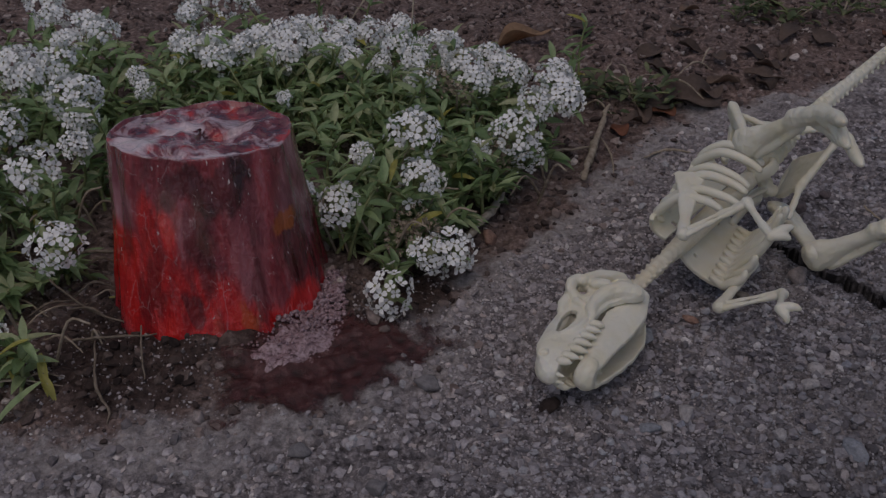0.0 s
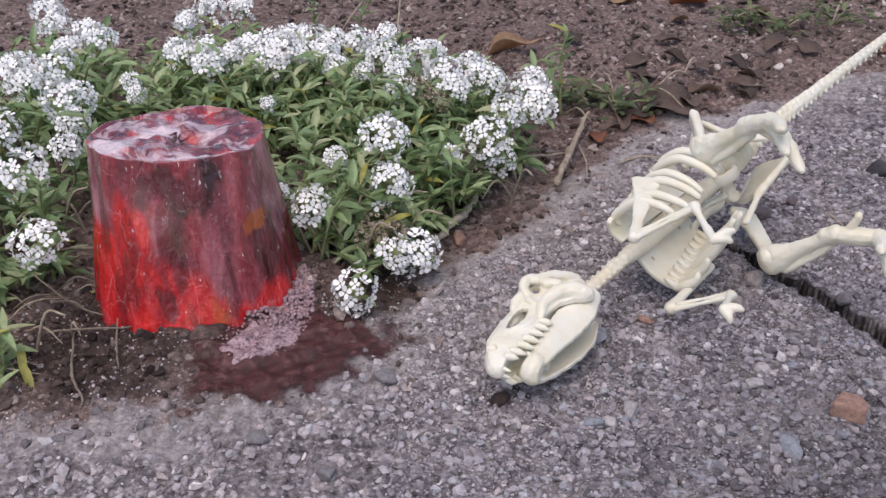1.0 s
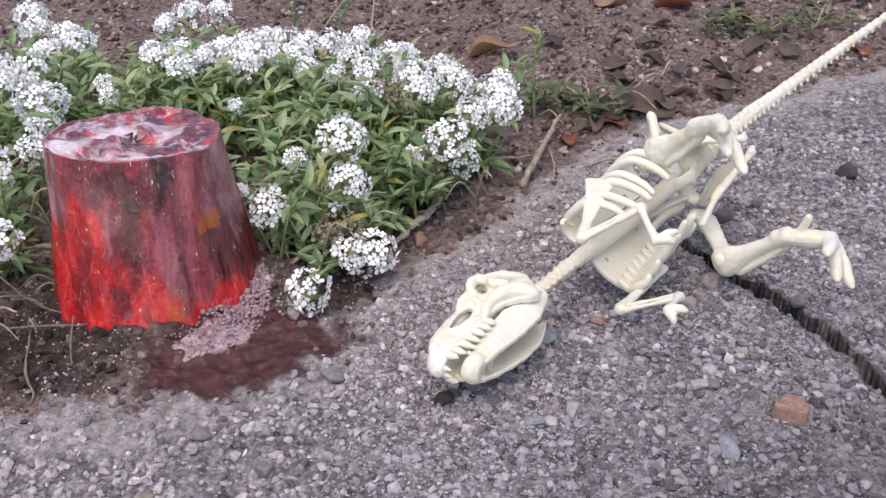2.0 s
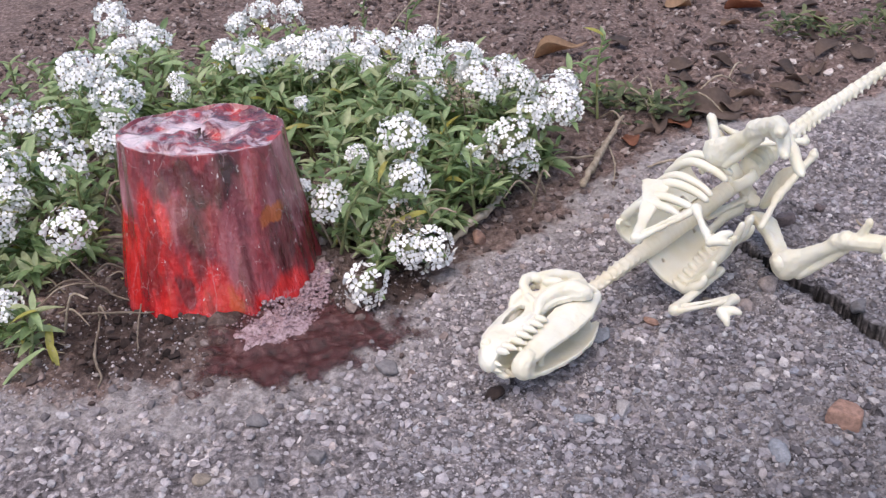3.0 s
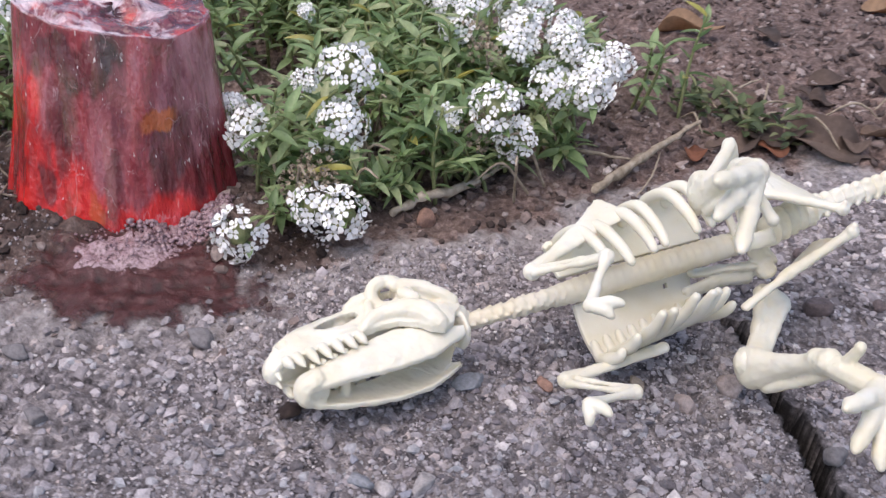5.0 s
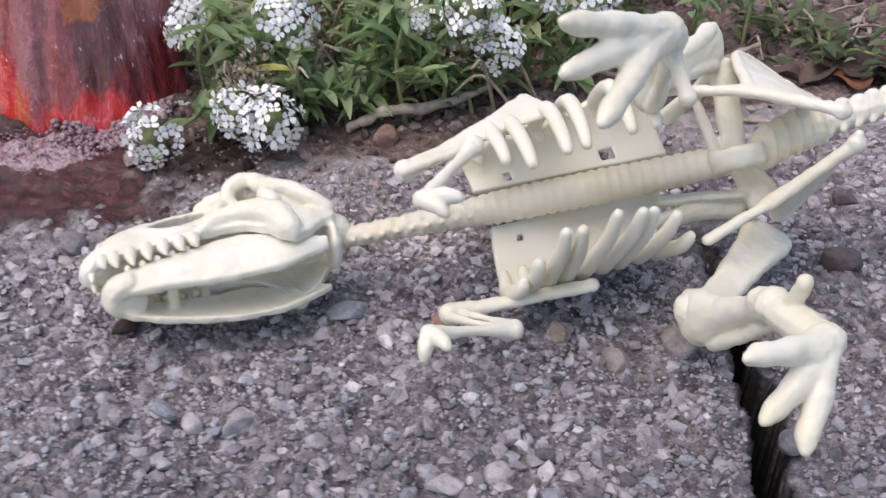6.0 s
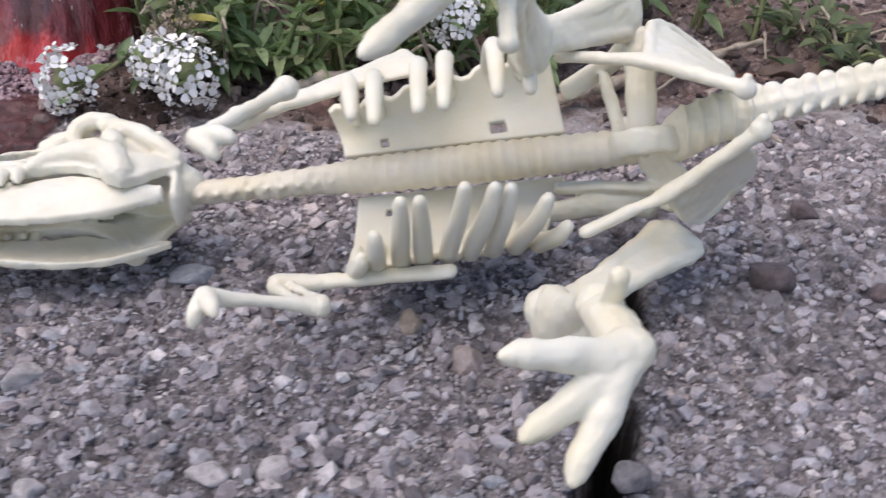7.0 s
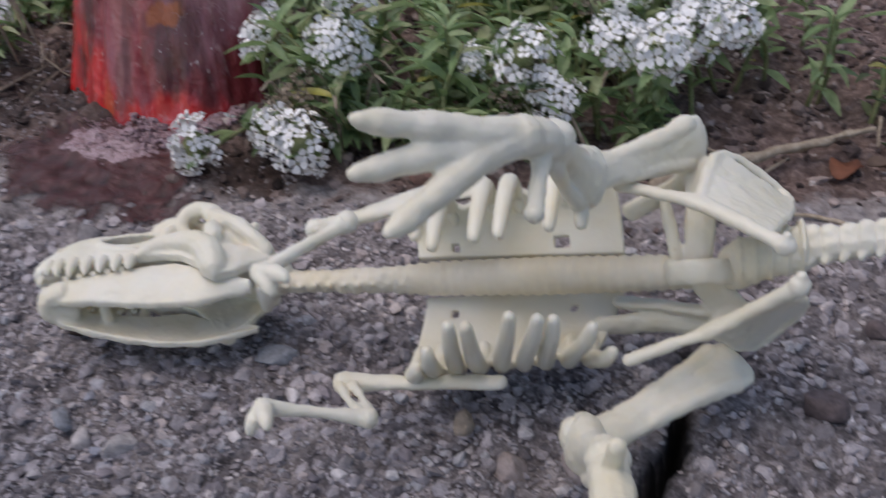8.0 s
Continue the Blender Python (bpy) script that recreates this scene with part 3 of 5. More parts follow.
def build_skull():
    bm = bmesh.new()
    bars(bm, [
        ([(69, -3, 0), (65, 2, 0), (55, 5.5, 0), (42, 7.5, 0), (28, 9, 0)], [(5.0, 3.5), (5.8, 3.2), (5.8, 2.6), (6.0, 2.4), (7.5, 2.6)]),
        ([(34, 4, 0), (20, 5, 0), (7, 3, 0), (-2, 0, 0)], [(6, 5), (8.5, 6.5), (9, 7), (7, 6)]),
        ([(67, -4, 0), (45, -2, 0), (18, -2, 0)], [(6, 1.2), (8.0, 1.0), (8.0, 1.0)]),
        ([(69, -4, 0), (64, -1, 0), (58, 0, 0)], [(4.6, 4.0), (6.0, 5.0), (6.0, 4.0)]),
    ], HW)
    bars(bm, [([(2, 1, 0), (0, -6, 0), (0, -11, -1)], [(2.6, 9.0), (2.0, 8.0), (1.6, 6.0)])], HV)
    top = lambda u: lerp_at(u, [-1, 4, 10, 16, 24, 30, 36, 44, 52, 60, 66, 69.5], [4, 8, 10.5, 12.5, 13.5, 13, 12, 11, 10, 8.2, 4.5, -1])
    low = lambda u: lerp_at(u, [-1, 3, 6, 11, 15, 18, 24, 30, 36, 44, 60, 69.5], [-2, -7, -12, -15.5, -14, -9.5, -5.5, -4.6, -5.5, -6.5, -7, -6.5])
    half = lambda u: lerp_at(u, [-1, 6, 14, 22, 34, 46, 58, 66, 69.5], [8.5, 11.5, 12.5, 11.5, 10.5, 9.6, 8.6, 6.4, 2.5])

    def solid_at(u, w):
        nostril = ((u - 64) / 1.9) ** 2 + ((w - 2.4) / 2.2) ** 2
        window = ((u - 43.5) / 8.2) ** 2 + ((w - 4.3 - 0.10 * (43.5 - u)) / (2.7 + 0.12 * (43.5 - u))) ** 2
        eye = ((u - 23) / 3.8) ** 2 + ((w - 9.4) / 2.6) ** 2
        return min(nostril, window, eye) > 1.0

    for s in (1, -1):
        def cheek(a, b, s=s):
            u = -1 + 70.5 * a
            w = low(u) + (top(u) - low(u)) * b
            over = max(0.0, (w - 3) / max(top(u) - 3, 1.0))
            v = half(u) * (1 - 0.30 * over ** 2 * (0.4 if 14 < u < 30 else 1.0))
            if u < 14:
                v -= 2.2 * math.exp(-((w - 3) / 2.6) ** 2 - ((u - 8) / 5) ** 2)
            return u, w, v * s
        shell(bm, 96, 36, cheek, solid_at, 3.0)
        bars(bm, [
            ([(37, -4.2, 10.0 * s), (30, -0.6, 11.6 * s), (22, -1.5, 13.0 * s), (15, -6, 13.4 * s), (11.5, -13, 12.0 * s)], [2.2, 2.8, 3.4, 4.2, 3.6]),
            ([(21, 11.5, 14 * s), (12, 8.5, 13.4 * s), (5, 4, 11.6 * s), (0, 0.5, 8.6 * s)], [2.6, 2.6, 2.5, 2.4]),
            ([(18, 7, 13.2 * s), (15, 0, 13.4 * s)], [2.8, 3.0]),
            ([(20, 13, 13.4 * s), (13, 9.5, 10.5 * s), (6, 5, 8 * s)], [2.6, 3.4, 3.2]),
            ([(25, 13, 12.0 * s), (31, 12, 9.4 * s), (38, 10.5, 8 * s)], [2.2, 2.4, 2.2]),
            ([(30, 8, 10.8 * s), (32, 2, 11 * s)], [2.0, 1.8]),
            ([(36, 11.5, 8.8 * s), (29, 12.5, 10.5 * s)], [2.0, 2.4]),
            ([(9, 8, 9 * s), (5.5, 11.5, 11.5 * s)], [2.4, 1.2]),
            ([(52, 2, 8.6 * s), (46, -2.2, 9.6 * s), (38, -2.4, 10.2 * s)], [1.3, 1.5, 1.3]),
        ])
        ring = []
        for k in range(13):
            a = 2 * math.pi * k / 12
            ring.append((22.5 + 5.9 * math.cos(a), 9.6 + 4.2 * math.sin(a), (11.6 + 2.6 * math.sin(a)) * s))
        bars(bm, [(ring, [2.4 + 0.3 * math.sin(2 * math.pi * k / 12) for k in range(13)])])
    skull = part("skull", bm, PLASTIC, toy, "cream plastic skull with open eye rings", fuse=0.00045, soften=5)
    for s in (1, -1):
        for u, size in ((64.5, 4.0), (61, 5.4), (56.5, 6.6), (52, 6.0), (47.5, 5.4), (43, 5.0), (39, 4.2)):
            v = np.interp(u, [38, 48, 58, 66, 69], [9.4, 8.6, 7.4, 5.6, 3])
            bm = bmesh.new()
            sweep(bm, [head(u, -5.0, v * s), head(u - 0.5, -7.0 - size * 0.45, (v + 0.7) * s), head(u - 1.4, -6.8 - size, (v + 0.3) * s)], [2.0 * MM, 1.6 * MM, 0.4 * MM], seg=8, steps=3)
            part("tooth", bm, PLASTIC, skull)
    for s in (1, -1):
        bm = bmesh.new()
        sweep(bm, [head(68, -5, 1.8 * s), head(67.5, -10, 1.7 * s)], [1.6 * MM, 0.5 * MM], seg=8)
        part("tooth", bm, PLASTIC, skull)


def build_jaw():
    """Two leaf-shaped branches that meet in a blunt chin."""
    bm = bmesh.new()
    upper = lambda u: lerp_at(u, [2, 6, 12, 19, 26, 36, 46, 56, 63], [-11.4, -10.4, -9.4, -7.0, -5.4, -7.6, -10.0, -11.4, -12.4])
    under = lambda u: lerp_at(u, [2, 6, 10, 16, 28, 40, 50, 58, 63], [-13.6, -15.2, -17.0, -19.2, -20.4, -20.0, -19.6, -19.8, -18.6])
    for s in (1, -1):
        def branch(a, b, s=s):
            u = 2 + 61 * a
            w = under(u) - (1.6 * math.sin(math.pi * a) if s < 0 else 0.0) + (upper(u) - under(u)) * b
            rim = lerp_at(u, [2, 20, 36, 50, 60, 65], [8.0, 8.6, 8.0, 6.8, 5.0, 2.6] if s > 0 else [10.6, 11.6, 10.8, 8.6, 6.0, 3.6])
            keel = lerp_at(u, [2, 20, 36, 50, 60, 65], [6.0, 5.2, 4.6, 4.2, 3.6, 2.4] if s > 0 else [10.0, 10.4, 9.6, 7.8, 5.6, 3.4])
            return u, w, (keel + (rim - keel) * math.sin(b * math.pi / 2) + 0.7 * math.sin(b * math.pi)) * s
        shell(bm, 60, 16, branch, lambda u, w: True, 2.3)
    bars(bm, [([(56, -15.6, -5.4), (60.5, -15.8, -3.4), (62, -15.8, -0.5), (60.5, -15.8, 2.6), (56, -15.6, 4.8)], [(2.6, 4.0), (3.2, 4.4), (3.4, 4.6), (3.2, 4.4), (2.6, 4.0)]), ([(61, -17, -0.5), (53, -16.5, -0.8)], [(4.4, 2.6), (4.6, 1.4)])], HW)
    bars(bm, [([(46.5, -14, -8), (46.5, -14.5, 4)], [1.7, 1.7])])
    jaw = part("jaw", bm, PLASTIC, toy, "cream plastic lower jaw with two long branches", fuse=0.00045, soften=4)
    for s in (1, -1):
        for u in (57, 53, 49, 45, 41):
            v = np.interp(u, [38, 46, 58, 64], [7.8, 7.2, 5.4, 3.2])
            w = upper(u)
            bm = bmesh.new()
            sweep(bm, [head(u, w - 0.6, v * s), head(u + 0.3, w + 2.6, (v - 0.4) * s)], [1.3 * MM, 0.4 * MM], seg=7, steps=3)
            part("tooth", bm, PLASTIC, jaw)


NAPE, RING = Vector((0.1060, 0.3875, 0.0215)), Vector((0.1845, 0.4775, 0.0370))
AXIS = (RING - NAPE).normalized()
ACROSS = AXIS.cross(Vector((0, 0, 1))).normalized()


def build_spine():
    """Knobbly neck, a ridged rod through the chest, and the sacrum."""
    bm = bmesh.new()
    sweep(bm, [NAPE - AXIS * 0.004, NAPE + AXIS * 0.012, NAPE + AXIS * 0.030, NAPE + AXIS * 0.044], [0.0034, 0.0030, 0.0036, 0.0044])
    for k in range(9):
        d = 0.003 + 0.0044 * k
        up = Vector((0, 0, 1))
        ball(bm, NAPE + AXIS * d, (0.0024, 0.0034 + 0.00012 * k, 0.0034 + 0.00012 * k), AXIS.to_track_quat("X", "Z").to_matrix())
        for s in (1, -1):
            sweep(bm, [NAPE + AXIS * d + ACROSS * s * 0.002, NAPE + AXIS * (d + 0.0022) + ACROSS * s * 0.0042 + up * 0.0016], [0.0015, 0.0007], seg=7)
    part("neck", bm, TAN_PLASTIC, toy, fuse=0.0005)
    bm = bmesh.new()
    start, end = NAPE + AXIS * 0.036, RING + AXIS * 0.002
    n = 26
    pts, radii = [], []
    for k in range(n * 3 + 1):
        pts.append(start.lerp(end, k / (n * 3)))
        base = np.interp(k / (n * 3), [0, 0.15, 0.5, 0.85, 1], [0.0040, 0.0050, 0.0054, 0.0050, 0.0044])
        radii.append(float(base) - (0.00045 if k % 3 == 0 else 0.0))
    sweep(bm, pts, radii, seg=18, steps=1)
    part("spine", bm, TAN_PLASTIC, toy, "ridged tan plastic backbone rod")
    bm = bmesh.new()
    tail0 = Vector((0.2010, 0.4935, 0.0480))
    sweep(bm, [RING + AXIS * 0.0085, RING.lerp(tail0, 0.55), tail0 + AXIS * 0.003], [0.0058, 0.0062, 0.0060], seg=14)
    for k in range(5):
        q = RING.lerp(tail0, 0.42 + 0.155 * k)
        ball(bm, q, (0.0015, 0.0073, 0.0073), AXIS.to_track_quat("X", "Z").to_matrix())
    part("sacrum", bm, PLASTIC, toy, "ribbed cream plastic block behind the hips", fuse=0.0005, soften=2)


TAIL = [(0.2010, 0.4935, 0.0480), (0.223, 0.512, 0.0575), (0.245, 0.531, 0.0645), (0.274, 0.5565, 0.0735), (0.304, 0.583, 0.0825), (0.345, 0.620, 0.094), (0.385, 0.655, 0.105)]


def build_tail():
    """Close-set vertebrae: a drum, a rounded knob above, a keel below and a spine on either side."""
    line = spline(TAIL, 6)
    count, up = 44, Vector((0, 0, 1))
    for k in range(count):
        s = k / count * (len(line) - 1)
        i = int(s)
        p = line[i].lerp(line[i + 1], s - i)
        d = (line[min(i + 1, len(line) - 1)] - line[i]).normalized()
        right = d.cross(up).normalized()
        top = right.cross(d)
        f = 1 - 0.60 * (k / count)
        turn = Matrix((d, right, top)).transposed()
        bm = bmesh.new()
        sweep(bm, [p - d * 0.0036, p - d * 0.0015, p + d * 0.0015, p + d * 0.0036], [0.0042 * f, 0.0046 * f, 0.0046 * f, 0.0042 * f], seg=12, steps=1)
        ball(bm, p + top * 0.0034 * f, (0.0029 * (0.4 + 0.6 * f), 0.0026 * f, 0.0026 * f), turn)
        for sgn in (1, -1):
            sweep(bm, [p + right * sgn * 0.002 * f, p + right * sgn * 0.0054 * f - d * 0.0024 * f - top * 0.0024 * f], [0.0019 * f, 0.0012 * f], seg=7)
        sweep(bm, [p - top * 0.002 * f, p - top * 0.0050 * f + d * 0.0022 * f], [0.0018 * f, 0.0012 * f], seg=7)
        part("tail_vertebra", bm, PLASTIC, toy, fuse=0.0005 if k < 18 else 0.0, soften=3)


def plate(name, corners, bulge, holes, label):
    """A thin curved shield between four corners, with small square slots."""
    bm = bmesh.new()
    a, b, c, d = [Vector(q) for q in corners]
    normal = (b - a).cross(d - a).normalized()
    nu, nv = 28, 12
    grid = {}
    for i in range(nu + 1):
        for j in range(nv + 1):
            u, v = i / nu, j / nv
            p = (a * (1 - u) + b * u) * (1 - v) + (d * (1 - u) + c * u) * v
            edge = 0.0012 * math.sin(i * 1.35) * (v ** 4)
            grid[i, j] = bm.verts.new(p + normal * bulge * 4 * v * (1 - v) + (d - a).normalized() * edge)
    for i in range(nu):
        for j in range(nv):
            if (i, j) not in holes:
                bm.faces.new((grid[i, j], grid[i + 1, j], grid[i + 1, j + 1], grid[i, j + 1]))
    ob = part(name, bm, PLASTIC, toy, label)
    mod = ob.modifiers.new("thick", "SOLIDIFY")
    mod.thickness, mod.offset = 0.0024, 0.0
    bev = ob.modifiers.new("soft_edge", "BEVEL")
    bev.width, bev.segments, bev.limit_method = 0.0005, 2, "ANGLE"
    return ob, (a, b, c, d)


def build_ribs():
    near, (a, b, c, d) = plate("rib_plate", [(0.1365, 0.4215, 0.0210), (0.1660, 0.4690, 0.0230), (0.1780, 0.4495, 0.0160), (0.1540, 0.4055, 0.0138)], 0.0028, {(4, 2), (21, 2)}, "cream plastic rib plate lying flat")
    tips = [(0.163, 0.4035, 0.024), (0.1670, 0.4045, 0.032), (0.1733, 0.4075, 0.043), (0.1763, 0.4106, 0.0434), (0.1808, 0.4203, 0.0454), (0.1853, 0.4255, 0.0453), (0.1862, 0.4295, 0.0440), (0.1874, 0.4410, 0.0377), (0.1900, 0.4455, 0.0290)]
    for k, tip in enumerate(tips):
        root = d.lerp(c, 0.03 + 0.94 * k / (len(tips) - 1))
        tip = Vector(tip)
        bm = bmesh.new()
        inner = root + (a - d).normalized() * 0.008
        knee = root.lerp(tip, 0.26) + Vector((0.0014, -0.0014, 0.0004))
        sweep(bm, [inner, root, knee, root.lerp(tip, 0.65) + Vector((0.002, -0.0015, 0)), tip], [0.0015, 0.0024, 0.0025, 0.0022, 0.0016], seg=10)
        part("rib", bm, PLASTIC, near)
    far, (a, b, c, d) = plate("rib_plate", [(0.1285, 0.4235, 0.0290), (0.1690, 0.4650, 0.0385), (0.1560, 0.4700, 0.0560), (0.1210, 0.4240, 0.0400)], -0.0035, {(5, 1), (5, 2), (19, 1), (19, 2), (20, 1), (20, 2)}, "cream plastic rib plate tilted upright")
    for k, tip in ((0.10, (0.1501, 0.4117, 0.0522)), (0.22, (0.1588, 0.4118, 0.0542)), (0.42, (0.1633, 0.4211, 0.0558)), (0.54, (0.1655, 0.4269, 0.0558)), (0.74, (0.1735, 0.4365, 0.0590)), (0.86, (0.1765, 0.4440, 0.0585))):
        root = d.lerp(c, k)
        tip = Vector(tip)
        bm = bmesh.new()
        crest = root.lerp(tip, 0.35) + Vector((0, 0, 0.008))
        sweep(bm, [root + (a - d).normalized() * 0.006, root, crest, root.lerp(tip, 0.75) + Vector((0, 0, 0.005)), tip], [0.0014, 0.0024, 0.0024, 0.0021, 0.0016], seg=10)
        part("rib", bm, PLASTIC, far)


def build_arm(shoulder, elbow, wrist, hand_at, claws, blade=0.0026):
    s, e, w, h = [Vector(q) for q in (shoulder, elbow, wrist, hand_at)]
    bm = bmesh.new()
    sweep(bm, [s, s.lerp(e, 0.3), s.lerp(e, 0.75), e], [(blade, 0.0016), (0.5 * blade + 0.0011, 0.0017), (0.0026, 0.0018), (0.0032, 0.0028)], Vector((0, 0, 1)))
    ball(bm, e, 0.0034)
    part("upper_arm", bm, PLASTIC, toy, fuse=0.0005)
    bm = bmesh.new()
    gap = (w - e).cross(Vector((0, 0, 1))).normalized() * 0.0016
    sweep(bm, [e + gap, e.lerp(w, 0.5) + gap, w + gap * 0.6], [0.0017, 0.0010, 0.0017])
    sweep(bm, [e - gap, e.lerp(w, 0.5) - gap, w - gap * 0.6], [0.0015, 0.0011, 0.0016])
    ball(bm, w, 0.0028)
    part("forearm", bm, PLASTIC, toy, fuse=0.0005)
    bm = bmesh.new()
    sweep(bm, [w, w.lerp(h, 0.3), w.lerp(h, 0.6), h], [0.0026, 0.0015, 0.0016, 0.0022])
    ball(bm, h, 0.0025)
    for c in claws:
        c = h.lerp(Vector(c), 0.85)
        sweep(bm, [h, h.lerp(c, 0.6) + Vector((0, 0, 0.001)), c], [0.0023, 0.0021, 0.0013])
    part("clawed_forefoot", bm, PLASTIC, toy, fuse=0.0005)


def build_pelvis():
    bm = bmesh.new()
    far, near = Vector((0.1715, 0.4865, 0.0630)), Vector((0.1945, 0.4840, 0.0205))
    front = RING + Vector((0.0012, -0.0013, 0.0022))
    sweep(bm, [far, far.lerp(front, 0.55), front, front.lerp(near, 0.5), near], [(0.0044, 0.0022), (0.0042, 0.0021), (0.0036, 0.002), (0.0042, 0.0021), (0.0046, 0.0026)], Vector((1, -1, 0.6)))
    side = -AXIS * 0.0095
    sweep(bm, [far.lerp(front, 0.35) + side * 1.0, front + side * 0.55], [(0.0016, 0.0014), (0.0022, 0.0016)])
    sweep(bm, [front - side * 0.2, front.lerp(near, 0.75) - side * 0.6], [(0.0016, 0.0014), (0.0022, 0.0016)])
    sweep(bm, [Vector((0.1690, 0.4560, 0.0175)), Vector((0.1800, 0.4700, 0.0200)), Vector((0.1900, 0.4800, 0.0200))], [(0.0020, 0.0032), (0.0016, 0.0034), (0.0020, 0.0040)], Vector((0, 0, 1)))
    sweep(bm, [Vector((0.1640, 0.4680, 0.0470)), Vector((0.1690, 0.4800, 0.0540)), Vector((0.1710, 0.4860, 0.0600))], [(0.0020, 0.0030), (0.0018, 0.0032), (0.0020, 0.0036)], Vector((0, 0, 1)))
    sweep(bm, [Vector((0.1680, 0.4630, 0.0225)), Vector((0.1790, 0.4715, 0.0245)), Vector((0.1905, 0.4790, 0.0265))], [(0.0018, 0.0042), (0.0016, 0.0034), (0.0020, 0.0044)], Vector((1, -1, 0.8)))
    sweep(bm, [front.lerp(near, 0.2), front.lerp(near, 0.6), near + Vector((0.002, -0.006, 0.004))], [(0.0040, 0.0024), (0.0046, 0.0024), (0.0040, 0.0024)], Vector((1, -1, 0.6)))
    part("pelvis", bm, PLASTIC, toy, fuse=0.0005, soften=3)
    bm = bmesh.new()
    loop = []
    out = Vector((0.567, -0.586, 0.578))
    for k in range(25):
        a = 2 * math.pi * k / 24
        loop.append(RING + out * 0.0030 + AXIS * math.cos(a) * 0.0076 + out * math.sin(a) * 0.0076)
    sweep(bm, loop, [(0.0017, 0.0036)] * 25, far - near, steps=2)
    part("hip_ring", bm, PLASTIC, toy, "plastic ring clasping the backbone rod", fuse=0.0006)
    for tip, mid, end, flap in (
        ((0.1936, 0.4454, 0.0275), (0.2040, 0.4640, 0.0365), (0.2203, 0.4721, 0.0568), [(0.2000, 0.4845, 0.0190), (0.2085, 0.4905, 0.0360)]),
        ((0.1661, 0.4625, 0.0597), (0.1900, 0.4690, 0.0640), (0.2147, 0.4717, 0.0649), [(0.1750, 0.4900, 0.0640), (0.1886, 0.5025, 0.0522)]),
    ):
        tip, mid, end = Vector(tip), Vector(mid), Vector(end)
        f0, f1 = [Vector(q) for q in flap]
        bm = bmesh.new()
        sweep(bm, [tip, tip.lerp(mid, 0.6), mid, mid.lerp(end, 0.6), end], [(0.0019, 0.0015), (0.0016, 0.0015), (0.0026, 0.0019), (0.0019, 0.0017), (0.0021, 0.0019)])
        ball(bm, end, 0.0026)
        ball(bm, end + Vector((0, 0, 0.0025)), 0.0013)
        for k in range(16):
            t = k / 15
            sweep(bm, [mid.lerp(end, 0.05 + 0.75 * t), f0.lerp(f1, t)], [0.0014, 0.0011], seg=8)
        sweep(bm, [mid, f0, f1, mid.lerp(end, 0.8)], [0.0018, 0.0014, 0.0014, 0.0014])
        part("hip_blade", bm, PLASTIC, toy, fuse=0.0005, soften=3)


